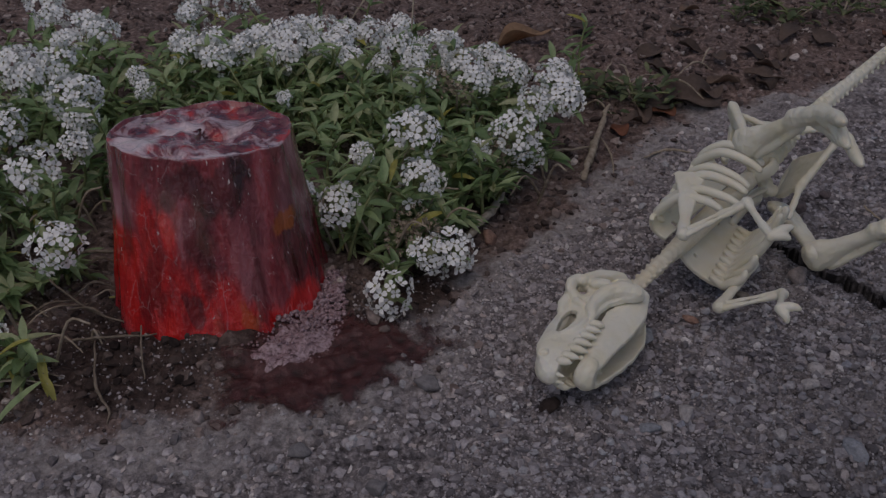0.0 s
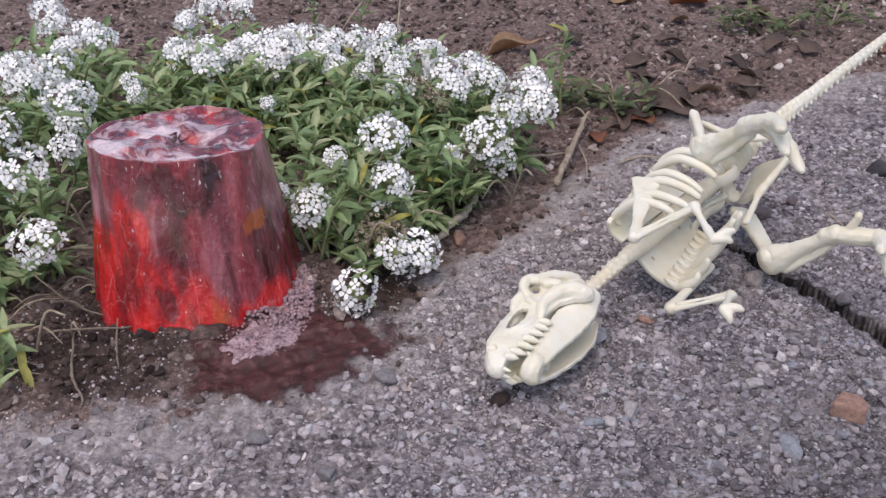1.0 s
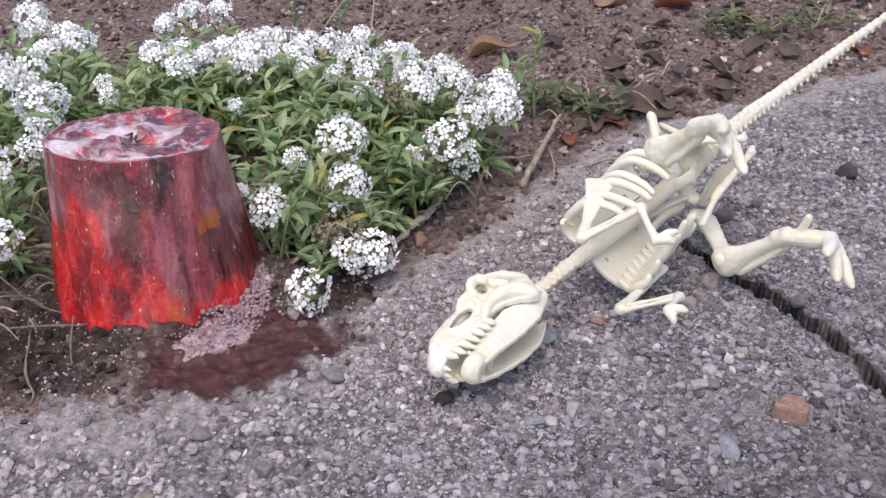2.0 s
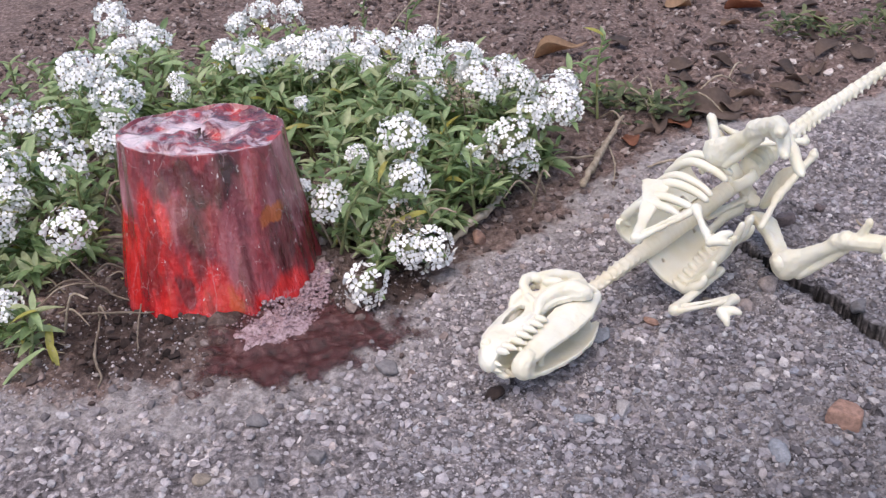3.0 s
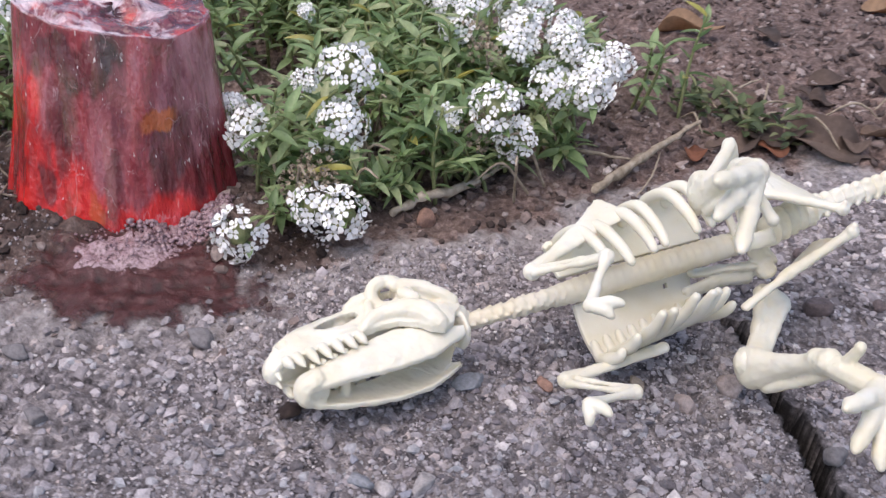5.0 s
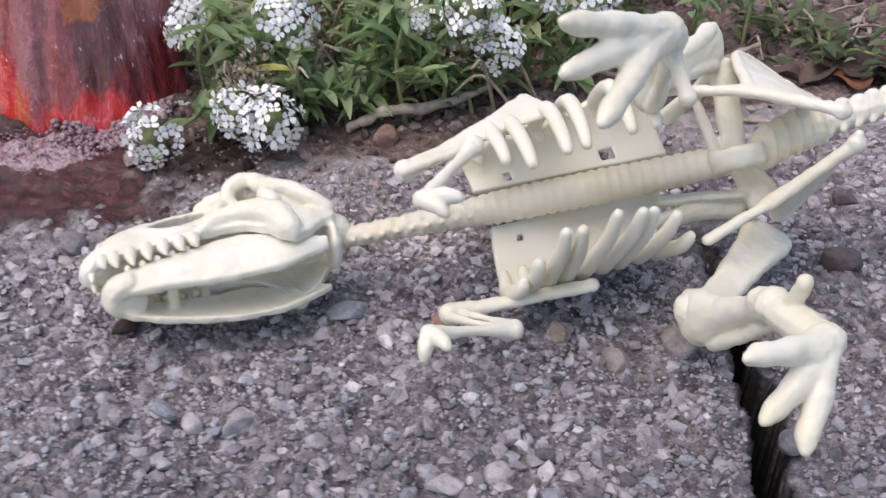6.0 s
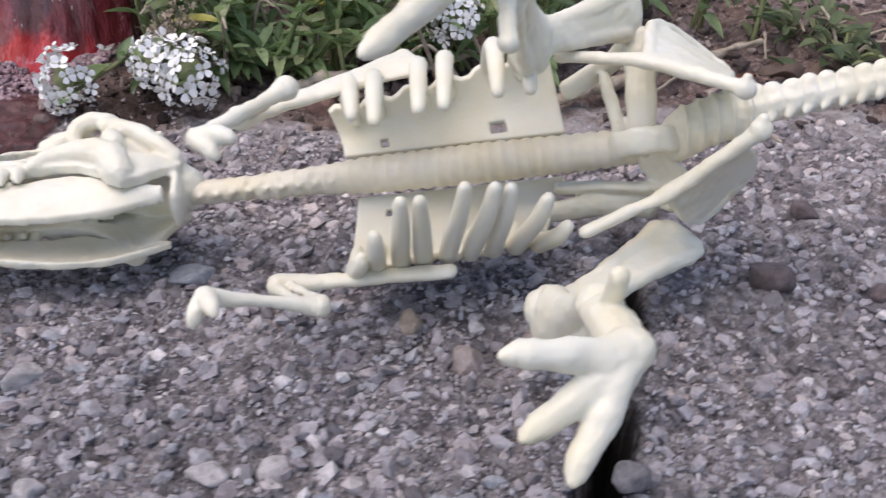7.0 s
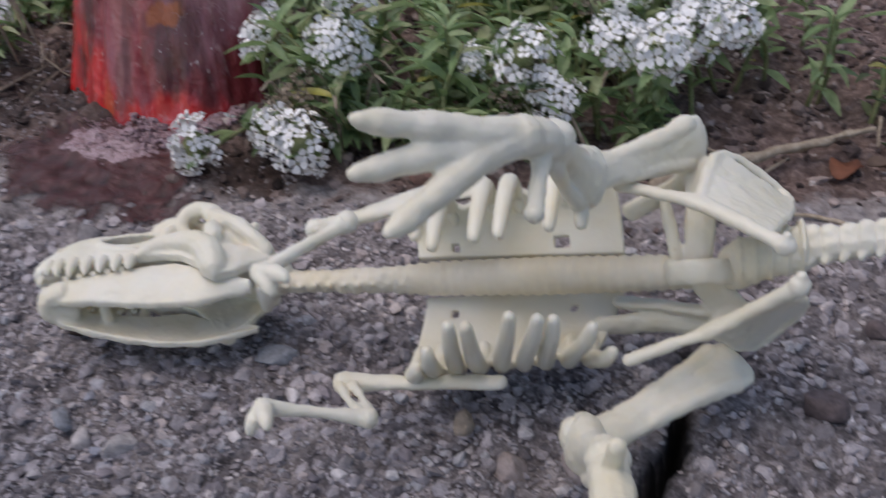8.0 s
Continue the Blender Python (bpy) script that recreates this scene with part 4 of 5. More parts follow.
def build_leg(hip, knee, ankle, foot_at, toes, spur, flat, below):
    hip, knee, ankle, foot_at, below = [Vector(q) for q in (hip, knee, ankle, foot_at, below)]
    bm = bmesh.new()
    way = (knee - hip).normalized()
    hip = hip + way * 0.0055
    across = way.cross(flat).normalized()
    thin = across.cross(way).normalized()
    # a strap-like shaft with a square end at the hip, raised along both edges
    sweep(bm, [hip - way * 0.003, hip + way * 0.001, hip.lerp(knee, 0.22), hip.lerp(knee, 0.5), hip.lerp(knee, 0.75), knee], [(0.0070, 0.0024), (0.0074, 0.0026), (0.0064, 0.0024), (0.0049, 0.0026), (0.0045, 0.0030), (0.0062, 0.0044)], flat, seg=16)
    for sgn, f in ((1, 1.0), (-1, 0.9)):
        sweep(bm, [hip + across * sgn * 0.0058 * f, hip.lerp(knee, 0.3) + across * sgn * 0.0040 * f + thin * 0.0006, hip.lerp(knee, 0.8) + across * sgn * 0.0022], [0.0028, 0.0024, 0.0024])
    sweep(bm, [hip + across * 0.001 + thin * 0.0012, hip.lerp(knee, 0.32) - across * 0.0016 + thin * 0.0012], [0.0013, 0.0011])
    for sgn in (1, -1):
        ball(bm, knee + across * sgn * 0.0032, (0.0050, 0.0046, 0.0052))
    ball(bm, knee - thin * 0.001, 0.0052)
    part("thigh_bone", bm, PLASTIC, toy, "flat square-ended thigh bone with raised edges", fuse=0.0005, soften=3)
    bm = bmesh.new()
    d = (ankle - knee).normalized()
    under = (below - d * below.dot(d)).normalized()
    sweep(bm, [knee - d * 0.004, knee + d * 0.003, knee.lerp(ankle, 0.35), knee.lerp(ankle, 0.72), ankle], [(0.0054, 0.0084), (0.0052, 0.0076), (0.0034, 0.0046), (0.0030, 0.0034), (0.0044, 0.0050)], under, seg=14)
    sweep(bm, [knee + under * 0.0074, knee.lerp(ankle, 0.5) + under * 0.0066, ankle + under * 0.0036], [0.0024, 0.0017, 0.0022])
    ball(bm, ankle + d * 0.001, (0.0046, 0.0048, 0.0050))
    ball(bm, ankle - d * 0.004 - under * 0.0015, (0.0038, 0.0038, 0.0042))
    part("shin", bm, PLASTIC, toy, "flared shin bone with a thin bone beside it", fuse=0.0005, soften=3)
    bm = bmesh.new()
    ahead = (foot_at - ankle).normalized()
    middle = sum((Vector(q) for q in toes), Vector()) / len(toes)
    sweep(bm, [ankle, ankle.lerp(foot_at, 0.5), foot_at], [0.0042, 0.0046, 0.0046])
    ball(bm, foot_at, (0.0050, 0.0050, 0.0048))
    for tip in toes:
        tip = Vector(tip)
        long = (tip - foot_at).length
        root = foot_at.lerp(tip, 0.25).lerp(foot_at.lerp(middle, 0.25), 0.25) + ahead * long * 0.05
        knuckle = foot_at.lerp(tip, 0.52) + ahead * long * 0.05
        sweep(bm, [foot_at, root, foot_at.lerp(tip, 0.40) + ahead * long * 0.05, knuckle, foot_at.lerp(tip, 0.68) + ahead * long * 0.03, foot_at.lerp(tip, 0.85), tip], [0.0042, 0.0039, 0.0031, 0.0033, 0.0027, 0.0027, 0.0014], seg=12)
    if spur is not None:
        spur = Vector(spur)
        root = ankle.lerp(foot_at, 0.30)
        sweep(bm, [root, root.lerp(spur, 0.6), spur], [0.0028, 0.0019, 0.0018])
        ball(bm, spur, 0.0021)
    part("foot", bm, PLASTIC, toy, "three-toed plastic foot", fuse=0.0005, soften=3)


build_skull()
build_jaw()
build_spine()
build_tail()
build_ribs()
build_arm((0.1740, 0.4237, 0.0166), (0.1490, 0.3885, 0.0147), (0.1745, 0.3835, 0.0255), (0.1660, 0.3615, 0.0335), [(0.1755, 0.3590, 0.0345), (0.1690, 0.3555, 0.0290)])
build_arm((0.1405, 0.4395, 0.0570), (0.1290, 0.3940, 0.0505), (0.1543, 0.3922, 0.0675), (0.1589, 0.3683, 0.0650), [(0.1680, 0.3680, 0.0640), (0.1700, 0.3720, 0.0680)], 0.0085)
build_pelvis()
build_leg((0.1995, 0.4820, 0.0160), (0.2050, 0.4262, 0.0185), (0.2270, 0.4140, 0.0405), (0.2435, 0.4030, 0.0455), [(0.2513, 0.3820, 0.0333), (0.2426, 0.3783, 0.0389), (0.2362, 0.3794, 0.0524)], (0.2350, 0.4092, 0.0537), Vector((0.3, 0.2, 1)), (0, 0, -1))
build_leg((0.1700, 0.4895, 0.0665), (0.1690, 0.4505, 0.0675), (0.1840, 0.4300, 0.0905), (0.1890, 0.4180, 0.0975), [(0.1847, 0.3829, 0.1101), (0.1875, 0.3801, 0.1002), (0.1961, 0.3829, 0.0905)], (0.1985, 0.4150, 0.0850), Vector((1, 0, 0.3)), (0.2, -0.2, -1))

# ---- red wax stump, its puddle and foam ----
def build_stump():
    base, top = Vector((-0.0850, 0.4130, -0.003)), Vector((-0.0885, 0.4265, 0.0855))
    long_way, short_way = Vector((0.917, 0.398, 0)), Vector((-0.398, 0.917, 0))
    stump = thing("wax_stump", (base.x, base.y, 0), "glossy red and maroon wax tree stump standing on soil", "stump")
    seg, rows = 120, 46
    verts, faces = [], []
    def ring(h, inset=0.0, lift=0.0):
        out = []
        for k in range(seg):
            a = 2 * math.pi * k / seg
            flare = 1.0 + 0.055 * (1 - h) ** 3
            rl = (0.0500 * (1 - h) + 0.0418 * h) * flare
            rs = (0.0390 * (1 - h) + 0.0310 * h) * flare
            flute = 1 + (0.026 * math.sin(8 * a + 0.6) + 0.018 * math.sin(17 * a + 2 * h) + 0.009 * math.sin(31 * a - h) + 0.014 * math.sin(5 * a + 1.0 + h)) * (0.25 + 0.75 * (1 - h))
            wob = 0.0016 * noise.noise(Vector((math.cos(a) * 2.2, math.sin(a) * 2.2, h * 1.2))) + 0.0008 * noise.noise(Vector((math.cos(a) * 7, math.sin(a) * 7, h * 3)))
            f = flute * (1 - inset)
            c = base.lerp(top, h)
            z_edge = (0.0026 * math.sin(13 * a) + 0.0018 * math.sin(23 * a + 1)) * (1 - h) ** 6
            tilt = (-0.0030 * math.cos(a) + 0.0010 * math.sin(2 * a) + 0.0006 * math.sin(5 * a + 2) + 0.0003 * math.sin(11 * a)) * h
            p = c + long_way * (math.cos(a) * (rl * f + wob)) + short_way * (math.sin(a) * (rs * f + wob))
            out.append((p.x, p.y, p.z + z_edge + tilt + lift))
        return out
    levels = [(i / rows, 0.0, 0.0) for i in range(rows + 1)]
    levels += [(1.0, 0.004, 0.0007), (1.0, 0.014, 0.0011), (1.0, 0.032, 0.0012), (1.0, 0.052, 0.0012)]
    levels += [(1.0, 0.08 + 0.9 * i / 16, 0.0012) for i in range(17)]
    for h, inset, lift in levels:
        row = ring(h, inset, lift)
        if inset > 0.05:
            row = [(x, y, z + 0.0030 * noise.noise(Vector((x * 70, y * 70, 1.0))) + 0.0016 * noise.noise(Vector((x * 190, y * 190, 5.0))) - 0.0010 - 0.0022 * inset ** 2) for x, y, z in row]
        verts += row
    for i in range(len(levels) - 1):
        for k in range(seg):
            a, b = i * seg + k, i * seg + (k + 1) % seg
            faces.append((a, b, b + seg, a + seg))
    faces.append([(len(levels) - 1) * seg + k for k in range(seg)])
    faces.append([k for k in range(seg)][::-1])
    shift = np.array(verts) - (base.x, base.y, 0)
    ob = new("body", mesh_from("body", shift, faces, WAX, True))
    hang(ob, stump, Matrix.Translation((base.x, base.y, 0)))
    return stump


def blob_sheet(name, middle, reach, lift, mat, label, category, seed, wobble=0.35):
    """A thin irregular sheet that follows the ground."""
    verts, faces = [], []
    rings, seg = 22, 72
    for i in range(rings + 1):
        f = i / rings
        for k in range(seg):
            a = 2 * math.pi * k / seg
            r = 1 + wobble * noise.noise(Vector((math.cos(a) * 1.6, math.sin(a) * 1.6, seed))) + 0.5 * wobble * noise.noise(Vector((math.cos(a) * 4.5, math.sin(a) * 4.5, seed + 3)))
            x = middle[0] + f * r * (reach[0] * math.cos(a) + reach[2] * math.sin(a))
            y = middle[1] + f * r * (reach[1] * math.sin(a))
            verts.append((x, y, 0.0))
    v = np.array(verts)
    z = height_at(v[:, 0], v[:, 1])
    f = np.repeat(np.arange(rings + 1) / rings, seg)
    v[:, 2] = z * 0.8 + lift * np.clip((1 - f ** 4) * 1.4, -1, 1) - 0.0006 * (f > 0.97)
    for i in range(rings):
        for k in range(seg):
            a, b = i * seg + k, i * seg + (k + 1) % seg
            faces.append((a, a + seg, b + seg, b))
    mesh = mesh_from(name, v, faces, mat, True)
    mesh.attributes.new("rim", "FLOAT", "POINT").data.foreach_set("value", 0.75 * np.clip((1 - f) * 1.7, 0, 1))
    ob = new(name, mesh)
    return tagged(ob, label, category)


def build_foam():
    rng = random.Random(4)
    bm = bmesh.new()
    path = [(-0.052, 0.366), (-0.046, 0.378), (-0.040, 0.392), (-0.036, 0.408), (-0.036, 0.424)]
    wide = [0.016, 0.018, 0.014, 0.010, 0.008]
    for _ in range(1300):
        s = rng.random() * (len(path) - 1)
        if s < 1.5 and rng.random() < 0.7:
            continue
        i = min(int(s), len(path) - 2)
        f = s - i
        w = wide[i] * (1 - f) + wide[i + 1] * f
        ang, rad = rng.uniform(0, 6.283), math.sqrt(rng.random()) * w
        x = path[i][0] * (1 - f) + path[i + 1][0] * f + math.cos(ang) * rad * 1.1
        y = path[i][1] * (1 - f) + path[i + 1][1] * f + math.sin(ang) * rad * 0.75
        r = rng.uniform(0.0004, 0.0009) * (2.0 if f + i > 1.6 else 1.0)
        ball(bm, Vector((x, y, z_at(x, y) + 0.0020 * (1 - rad / w) + 0.0008)), (r, r, r * 0.75), level=1)
    ob, m = solid("foam", bm, FOAM)
    ob.matrix_basis = m
    tagged(ob, "pinkish foam of small bubbles beside the stump", "foam", kind="stuff")


build_stump()
blob_sheet("puddle", (-0.036, 0.366), (0.056, 0.050, 0.014), 0.0016, PUDDLE, "dark red wet stain soaking into the asphalt", "puddle", 11, 0.5)
blob_sheet("foam_sheet", (-0.046, 0.374), (0.019, 0.018, 0.009), 0.0022, FOAM, "flat pinkish foam lying on the wet stain", "foam", 5, 0.42)
build_foam()

# ---- sweet alyssum: stems, narrow leaves and domed white flower heads ----
def leaf_mesh(name, long, wide, droop, mats):
    """A folded lance-shaped leaf along +x."""
    verts, faces = [], []
    steps = 6
    for i in range(steps + 1):
        t = i / steps
        w = wide * (math.sin(math.pi * min(1, t * 0.93 + 0.06)) ** 0.8) * (1 - 0.25 * t)
        if i == steps:
            w = wide * 0.05
        z = droop * t * t
        fold = w * 0.35
        verts += [(long * t, w / 2, z + fold), (long * t, 0, z), (long * t, -w / 2, z + fold)]
    for i in range(steps):
        a = 3 * i
        faces += [(a, a + 1, a + 4, a + 3), (a + 1, a + 2, a + 5, a + 4)]
    return mesh_from(name, verts, faces, mats, True)


RNG = random.Random(21)
LEAVES = [leaf_mesh("leaf", l, w, d, LEAF) for l, w, d in ((0.0145, 0.0050, -0.003), (0.0165, 0.0056, -0.005), (0.012, 0.0048, 0.001), (0.018, 0.0056, -0.006), (0.0105, 0.0042, 0.002), (0.0145, 0.0060, -0.002))]
WEED_LEAVES = [leaf_mesh("leaf", l, w, d, WEED_LEAF) for l, w, d in ((0.012, 0.0064, 0.001), (0.010, 0.0060, -0.002), (0.015, 0.0070, -0.003))]
YELLOWS = [leaf_mesh("leaf", 0.021, 0.0052, -0.004, YELLOW_LEAF)]


def floret_geometry(size, spin, cup):
    """Four rounded petals and an eye; returns vertices, faces and material slots."""
    verts, faces, slots = [], [], []
    for k in range(4):
        a = spin + k * math.pi / 2
        c, s = math.cos(a), math.sin(a)
        n = len(verts)
        for r, w, z in ((0.08, 0.10, 0.0), (0.50, 0.36, 0.10), (0.82, 0.42, 0.16 + cup), (1.04, 0.22, 0.16 + cup)):
            for sgn in (1, -1):
                verts.append(((c * r - s * w * sgn) * size, (s * r + c * w * sgn) * size, z * size))
        for i in range(3):
            b = n + 2 * i
            faces.append((b, b + 1, b + 3, b + 2))
            slots.append(0)
    n = len(verts)
    verts.append((0, 0, 0.32 * size))
    for k in range(6):
        a = k * math.pi / 3
        verts.append((0.22 * size * math.cos(a), 0.22 * size * math.sin(a), 0.08 * size))
    for k in range(6):
        faces.append((n, n + 1 + k, n + 1 + (k + 1) % 6))
        slots.append(1)
    return verts, faces, slots


def petal_mesh(name, pieces):
    verts, faces, slots = [], [], []
    for m, (v, f, s) in pieces:
        n = len(verts)
        verts += [tuple(m @ Vector(q)) for q in v]
        faces += [tuple(n + i for i in q) for q in f]
        slots += s
    mesh = mesh_from(name, verts, faces, [PETAL, BUD, STEM], True)
    mesh.polygons.foreach_set("material_index", slots)
    return mesh


FLORETS = [petal_mesh("floret", [(Matrix(), floret_geometry(0.0030 * k, 0.3 * i, 0.1 * i))]) for i, k in enumerate((1.0, 0.9, 1.1))]


def head_layout(radius, seed):
    """Poses of the florets over a dome."""
    rng = random.Random(seed)
    out = []
    count = int(13 + radius * 1350)
    for k in range(count):
        f = (k + 0.5) / count
        lat = math.acos(1 - 1.05 * f)
        a = k * 2.39996 + rng.uniform(-0.25, 0.25)
        n = Vector((math.sin(lat) * math.cos(a), math.sin(lat) * math.sin(a), math.cos(lat)))
        p = n * radius * rng.uniform(0.80, 1.14)
        p.z *= 0.72
        m = Matrix.Translation(p) @ n.to_track_quat("Z", "Y").to_matrix().to_4x4() @ pose(0, 0, 0, rng.uniform(-22, 22), rng.uniform(-22, 22), rng.uniform(0, 90))
        out.append((m, rng.uniform(0.82, 1.15)))
    for k in range(int(4 + radius * 700)):
        a = rng.uniform(0, 6.283)
        n = Vector((math.cos(a), math.sin(a), rng.uniform(-0.2, 0.5))).normalized()
        p = n * radius * rng.uniform(0.55, 1.2) - Vector((0, 0, radius * rng.uniform(0.2, 1.3)))
        out.append((Matrix.Translation(p) @ n.to_track_quat("Z", "Y").to_matrix().to_4x4() @ pose(0, 0, 0, rng.uniform(-25, 25), rng.uniform(-25, 25), rng.uniform(0, 90)), rng.uniform(0.6, 1.0)))
    return out


def head_core(radius):
    """Green pedicels under the florets."""
    bm = bmesh.new()
    for k in range(12):
        a = k * 2.4
        r = radius * (0.4 + 0.5 * ((k * 7) % 5) / 5)
        sweep(bm, [Vector((0, 0, -radius * 0.9)), Vector((math.cos(a) * r * 0.8, math.sin(a) * r * 0.8, radius * 0.30))], [0.0005, 0.00035], seg=4, steps=2)
    ball(bm, Vector((0, 0, 0.1 * radius)), (radius * 0.5, radius * 0.5, radius * 0.35), level=1)
    return bm


JOINED = []
for seed, radius in ((1, 0.0105), (2, 0.0120), (3, 0.0090)):
    pieces = [(m @ Matrix.Scale(s, 4), floret_geometry(0.0030, 0.0, 0.1)) for m, s in head_layout(radius, seed)]
    for k in range(14):
        a = RNG.uniform(0, 6.28)
        r = radius * RNG.uniform(0.2, 0.75)
        v, f, s = floret_geometry(0.0011, 0, 0.3)
        pieces.append((Matrix.Translation((r * math.cos(a), r * math.sin(a), radius * -0.35)), (v, f, [2] * len(f))))
    JOINED.append((radius, petal_mesh("flower_head", pieces)))

WITHERED = petal_mesh("withered_flower_head", [(m @ Matrix.Scale(0.55 * s, 4), floret_geometry(0.0030, 0.0, 0.9)) for m, s in head_layout(0.0090, 9)])
WITHERED.materials[0] = DRY_STEM


def flower_head(plant, place, lean, radius, apart):
    turn = lean.to_track_quat("Z", "Y").to_matrix().to_4x4() @ pose(0, 0, 0, 0, 0, RNG.uniform(0, 360))
    m = Matrix.Translation(place) @ turn
    if not apart:
        r0, mesh = JOINED[min(range(3), key=lambda i: abs(JOINED[i][0] - radius) + RNG.uniform(0, 0.002))]
        return hang(new("flower_head", mesh), plant, m @ Matrix.Scale(radius / r0, 4))
    ob, c = solid("flower_head", head_core(radius), STEM, True, centre=False)
    hang(ob, plant, m)
    for pm, s in head_layout(radius, int(place.x * 1e4) % 97):
        hang(new("floret", FLORETS[RNG.randrange(3)]), ob, m @ pm @ Matrix.Scale(s, 4))
    return ob


def stem_with_leaves(plant, foot, tip, leaves, name="stem", bow=0.012, bare=0.15):
    foot, tip = Vector(foot), Vector(tip)
    mid = foot.lerp(tip, 0.5) + Vector((RNG.uniform(-bow, bow), RNG.uniform(-bow, bow), RNG.uniform(0.2, 1.0) * bow))
    line = spline([foot, mid, tip], 6)
    bm = bmesh.new()
    sweep(bm, [foot, mid, tip], [0.0011, 0.0009, 0.0007], seg=5, steps=4)
    part(name, bm, STEM, plant)
    for k in range(leaves):
        f = bare + (1 - bare) * (k + RNG.random()) / leaves
        s = f * (len(line) - 1)
        i = min(int(s), len(line) - 2)
        p = line[i].lerp(line[i + 1], s - i)
        yaw = k * 137.5 + RNG.uniform(-30, 30)
        pitch = RNG.uniform(-55, 15)
        m = Matrix.Translation(p) @ pose(0, 0, 0, RNG.uniform(-30, 30), pitch, yaw) @ Matrix.Scale(RNG.uniform(0.60, 1.05), 4)
        kinds = YELLOWS if RNG.random() < 0.012 else LEAVES
        hang(new("leaf", kinds[RNG.randrange(len(kinds))]), plant, m)
    return (line[-1] - line[-3]).normalized()


HEADS = {
    "corner": [(-0.003, 0.398, 0.0156, 11, 1), (0.0155, 0.424, 0.0215, 9, 1), (0.0270, 0.4300, 0.0185, 11, 1), (-0.0303, 0.4392, 0.0394, 9.5, 1), (0.0107, 0.4544, 0.0470, 11, 1), (0.0073, 0.4645, 0.0676, 12, 1), (-0.049, 0.452, 0.040, 6, 0), (-0.020, 0.470, 0.052, 6, 0)],
    "edge": [(0.0900, 0.5780, 0.0500, 9, 0), (0.0550, 0.5930, 0.0500, 9, 0), (0.0600, 0.5060, 0.0460, 12, 1), (0.0673, 0.5133, 0.0295, 9, 1), (0.0720, 0.5370, 0.0500, 10, 0), (0.0910, 0.5420, 0.0500, 10, 0), (0.0840, 0.5640, 0.0500, 12, 0), (0.0640, 0.5810, 0.0500, 9, 0), (0.0490, 0.6090, 0.0500, 9, 0), (0.0400, 0.4960, 0.0400, 6, 0)],
    "middle": [(0.0060, 0.5670, 0.0500, 9, 0), (-0.0480, 0.6160, 0.0520, 10, 0), (0.0320, 0.5880, 0.0520, 11, 0), (0.0140, 0.6180, 0.0520, 12, 0), (-0.0090, 0.6160, 0.0540, 11, 0), (-0.0290, 0.6430, 0.0520, 10, 0), (0.0020, 0.5900, 0.0560, 8, 0), (0.0260, 0.6050, 0.0460, 9, 0), (-0.0200, 0.6000, 0.0480, 7, 0), (0.0400, 0.5700, 0.0500, 9, 0), (-0.0100, 0.6500, 0.0540, 10, 0), (0.0220, 0.6300, 0.0500, 9, 0), (-0.0400, 0.6050, 0.0500, 8, 0)],
    "back": [(-0.0790, 0.6090, 0.0500, 10, 0), (-0.0710, 0.5410, 0.0520, 4, 0), (-0.1080, 0.6150, 0.0540, 9, 0), (-0.0820, 0.6340, 0.0540, 13, 0), (-0.0610, 0.6410, 0.0540, 12, 0), (-0.0900, 0.6120, 0.0500, 12, 0), (-0.0700, 0.6200, 0.0540, 12, 0), (-0.1380, 0.6120, 0.0540, 11, 0), (-0.1200, 0.6000, 0.0540, 10, 0), (-0.0500, 0.6240, 0.0520, 11, 0), (-0.1430, 0.6970, 0.0560, 12, 0), (-0.1580, 0.6850, 0.0520, 9, 0), (-0.1500, 0.6250, 0.0540, 8, 0), (-0.1220, 0.7050, 0.0560, 9, 0), (-0.1000, 0.6300, 0.0530, 11, 0), (-0.0740, 0.6450, 0.0540, 11, 0), (-0.1300, 0.6250, 0.0540, 9, 0), (-0.0450, 0.6400, 0.0540, 10, 0)],
    "far_left": [(-0.1790, 0.5160, 0.0500, 9, 0), (-0.1650, 0.5780, 0.0500, 6, 0), (-0.2620, 0.6920, 0.0560, 13, 0), (-0.2480, 0.6680, 0.0540, 12, 0), (-0.2080, 0.6430, 0.0540, 12, 0), (-0.2360, 0.5800, 0.0560, 13, 0), (-0.2120, 0.5780, 0.0570, 13, 0), (-0.1910, 0.5340, 0.0560, 13, 0), (-0.2260, 0.6300, 0.0520, 9, 0), (-0.190, 0.552, 0.050, 10, 0), (-0.1560, 0.5600, 0.0480, 6, 0), (-0.2450, 0.5900, 0.0540, 11, 0), (-0.2220, 0.6600, 0.0540, 10, 0), (-0.2250, 0.5620, 0.0560, 11, 0)],
    "left": [(-0.2380, 0.4960, 0.0550, 13, 0), (-0.2140, 0.4960, 0.0550, 12, 0), (-0.2110, 0.4380, 0.0550, 13, 0), (-0.1800, 0.4470, 0.0550, 13, 0), (-0.1490, 0.3840, 0.0500, 11, 0), (-0.2300, 0.4450, 0.0520, 12, 0), (-0.2500, 0.4700, 0.0500, 12, 0), (-0.2000, 0.4200, 0.0450, 9, 0), (-0.1700, 0.4800, 0.0520, 8, 0), (-0.1980, 0.4000, 0.0420, 9, 0)],
    "low_left": [(-0.1750, 0.3550, 0.0230, 8, 0)],
}
ROOTS = {"corner": (-0.015, 0.470), "edge": (0.045, 0.545), "middle": (0.0, 0.590), "back": (-0.085, 0.600), "far_left": (-0.215, 0.610), "left": (-0.205, 0.470), "low_left": (-0.190, 0.375)}
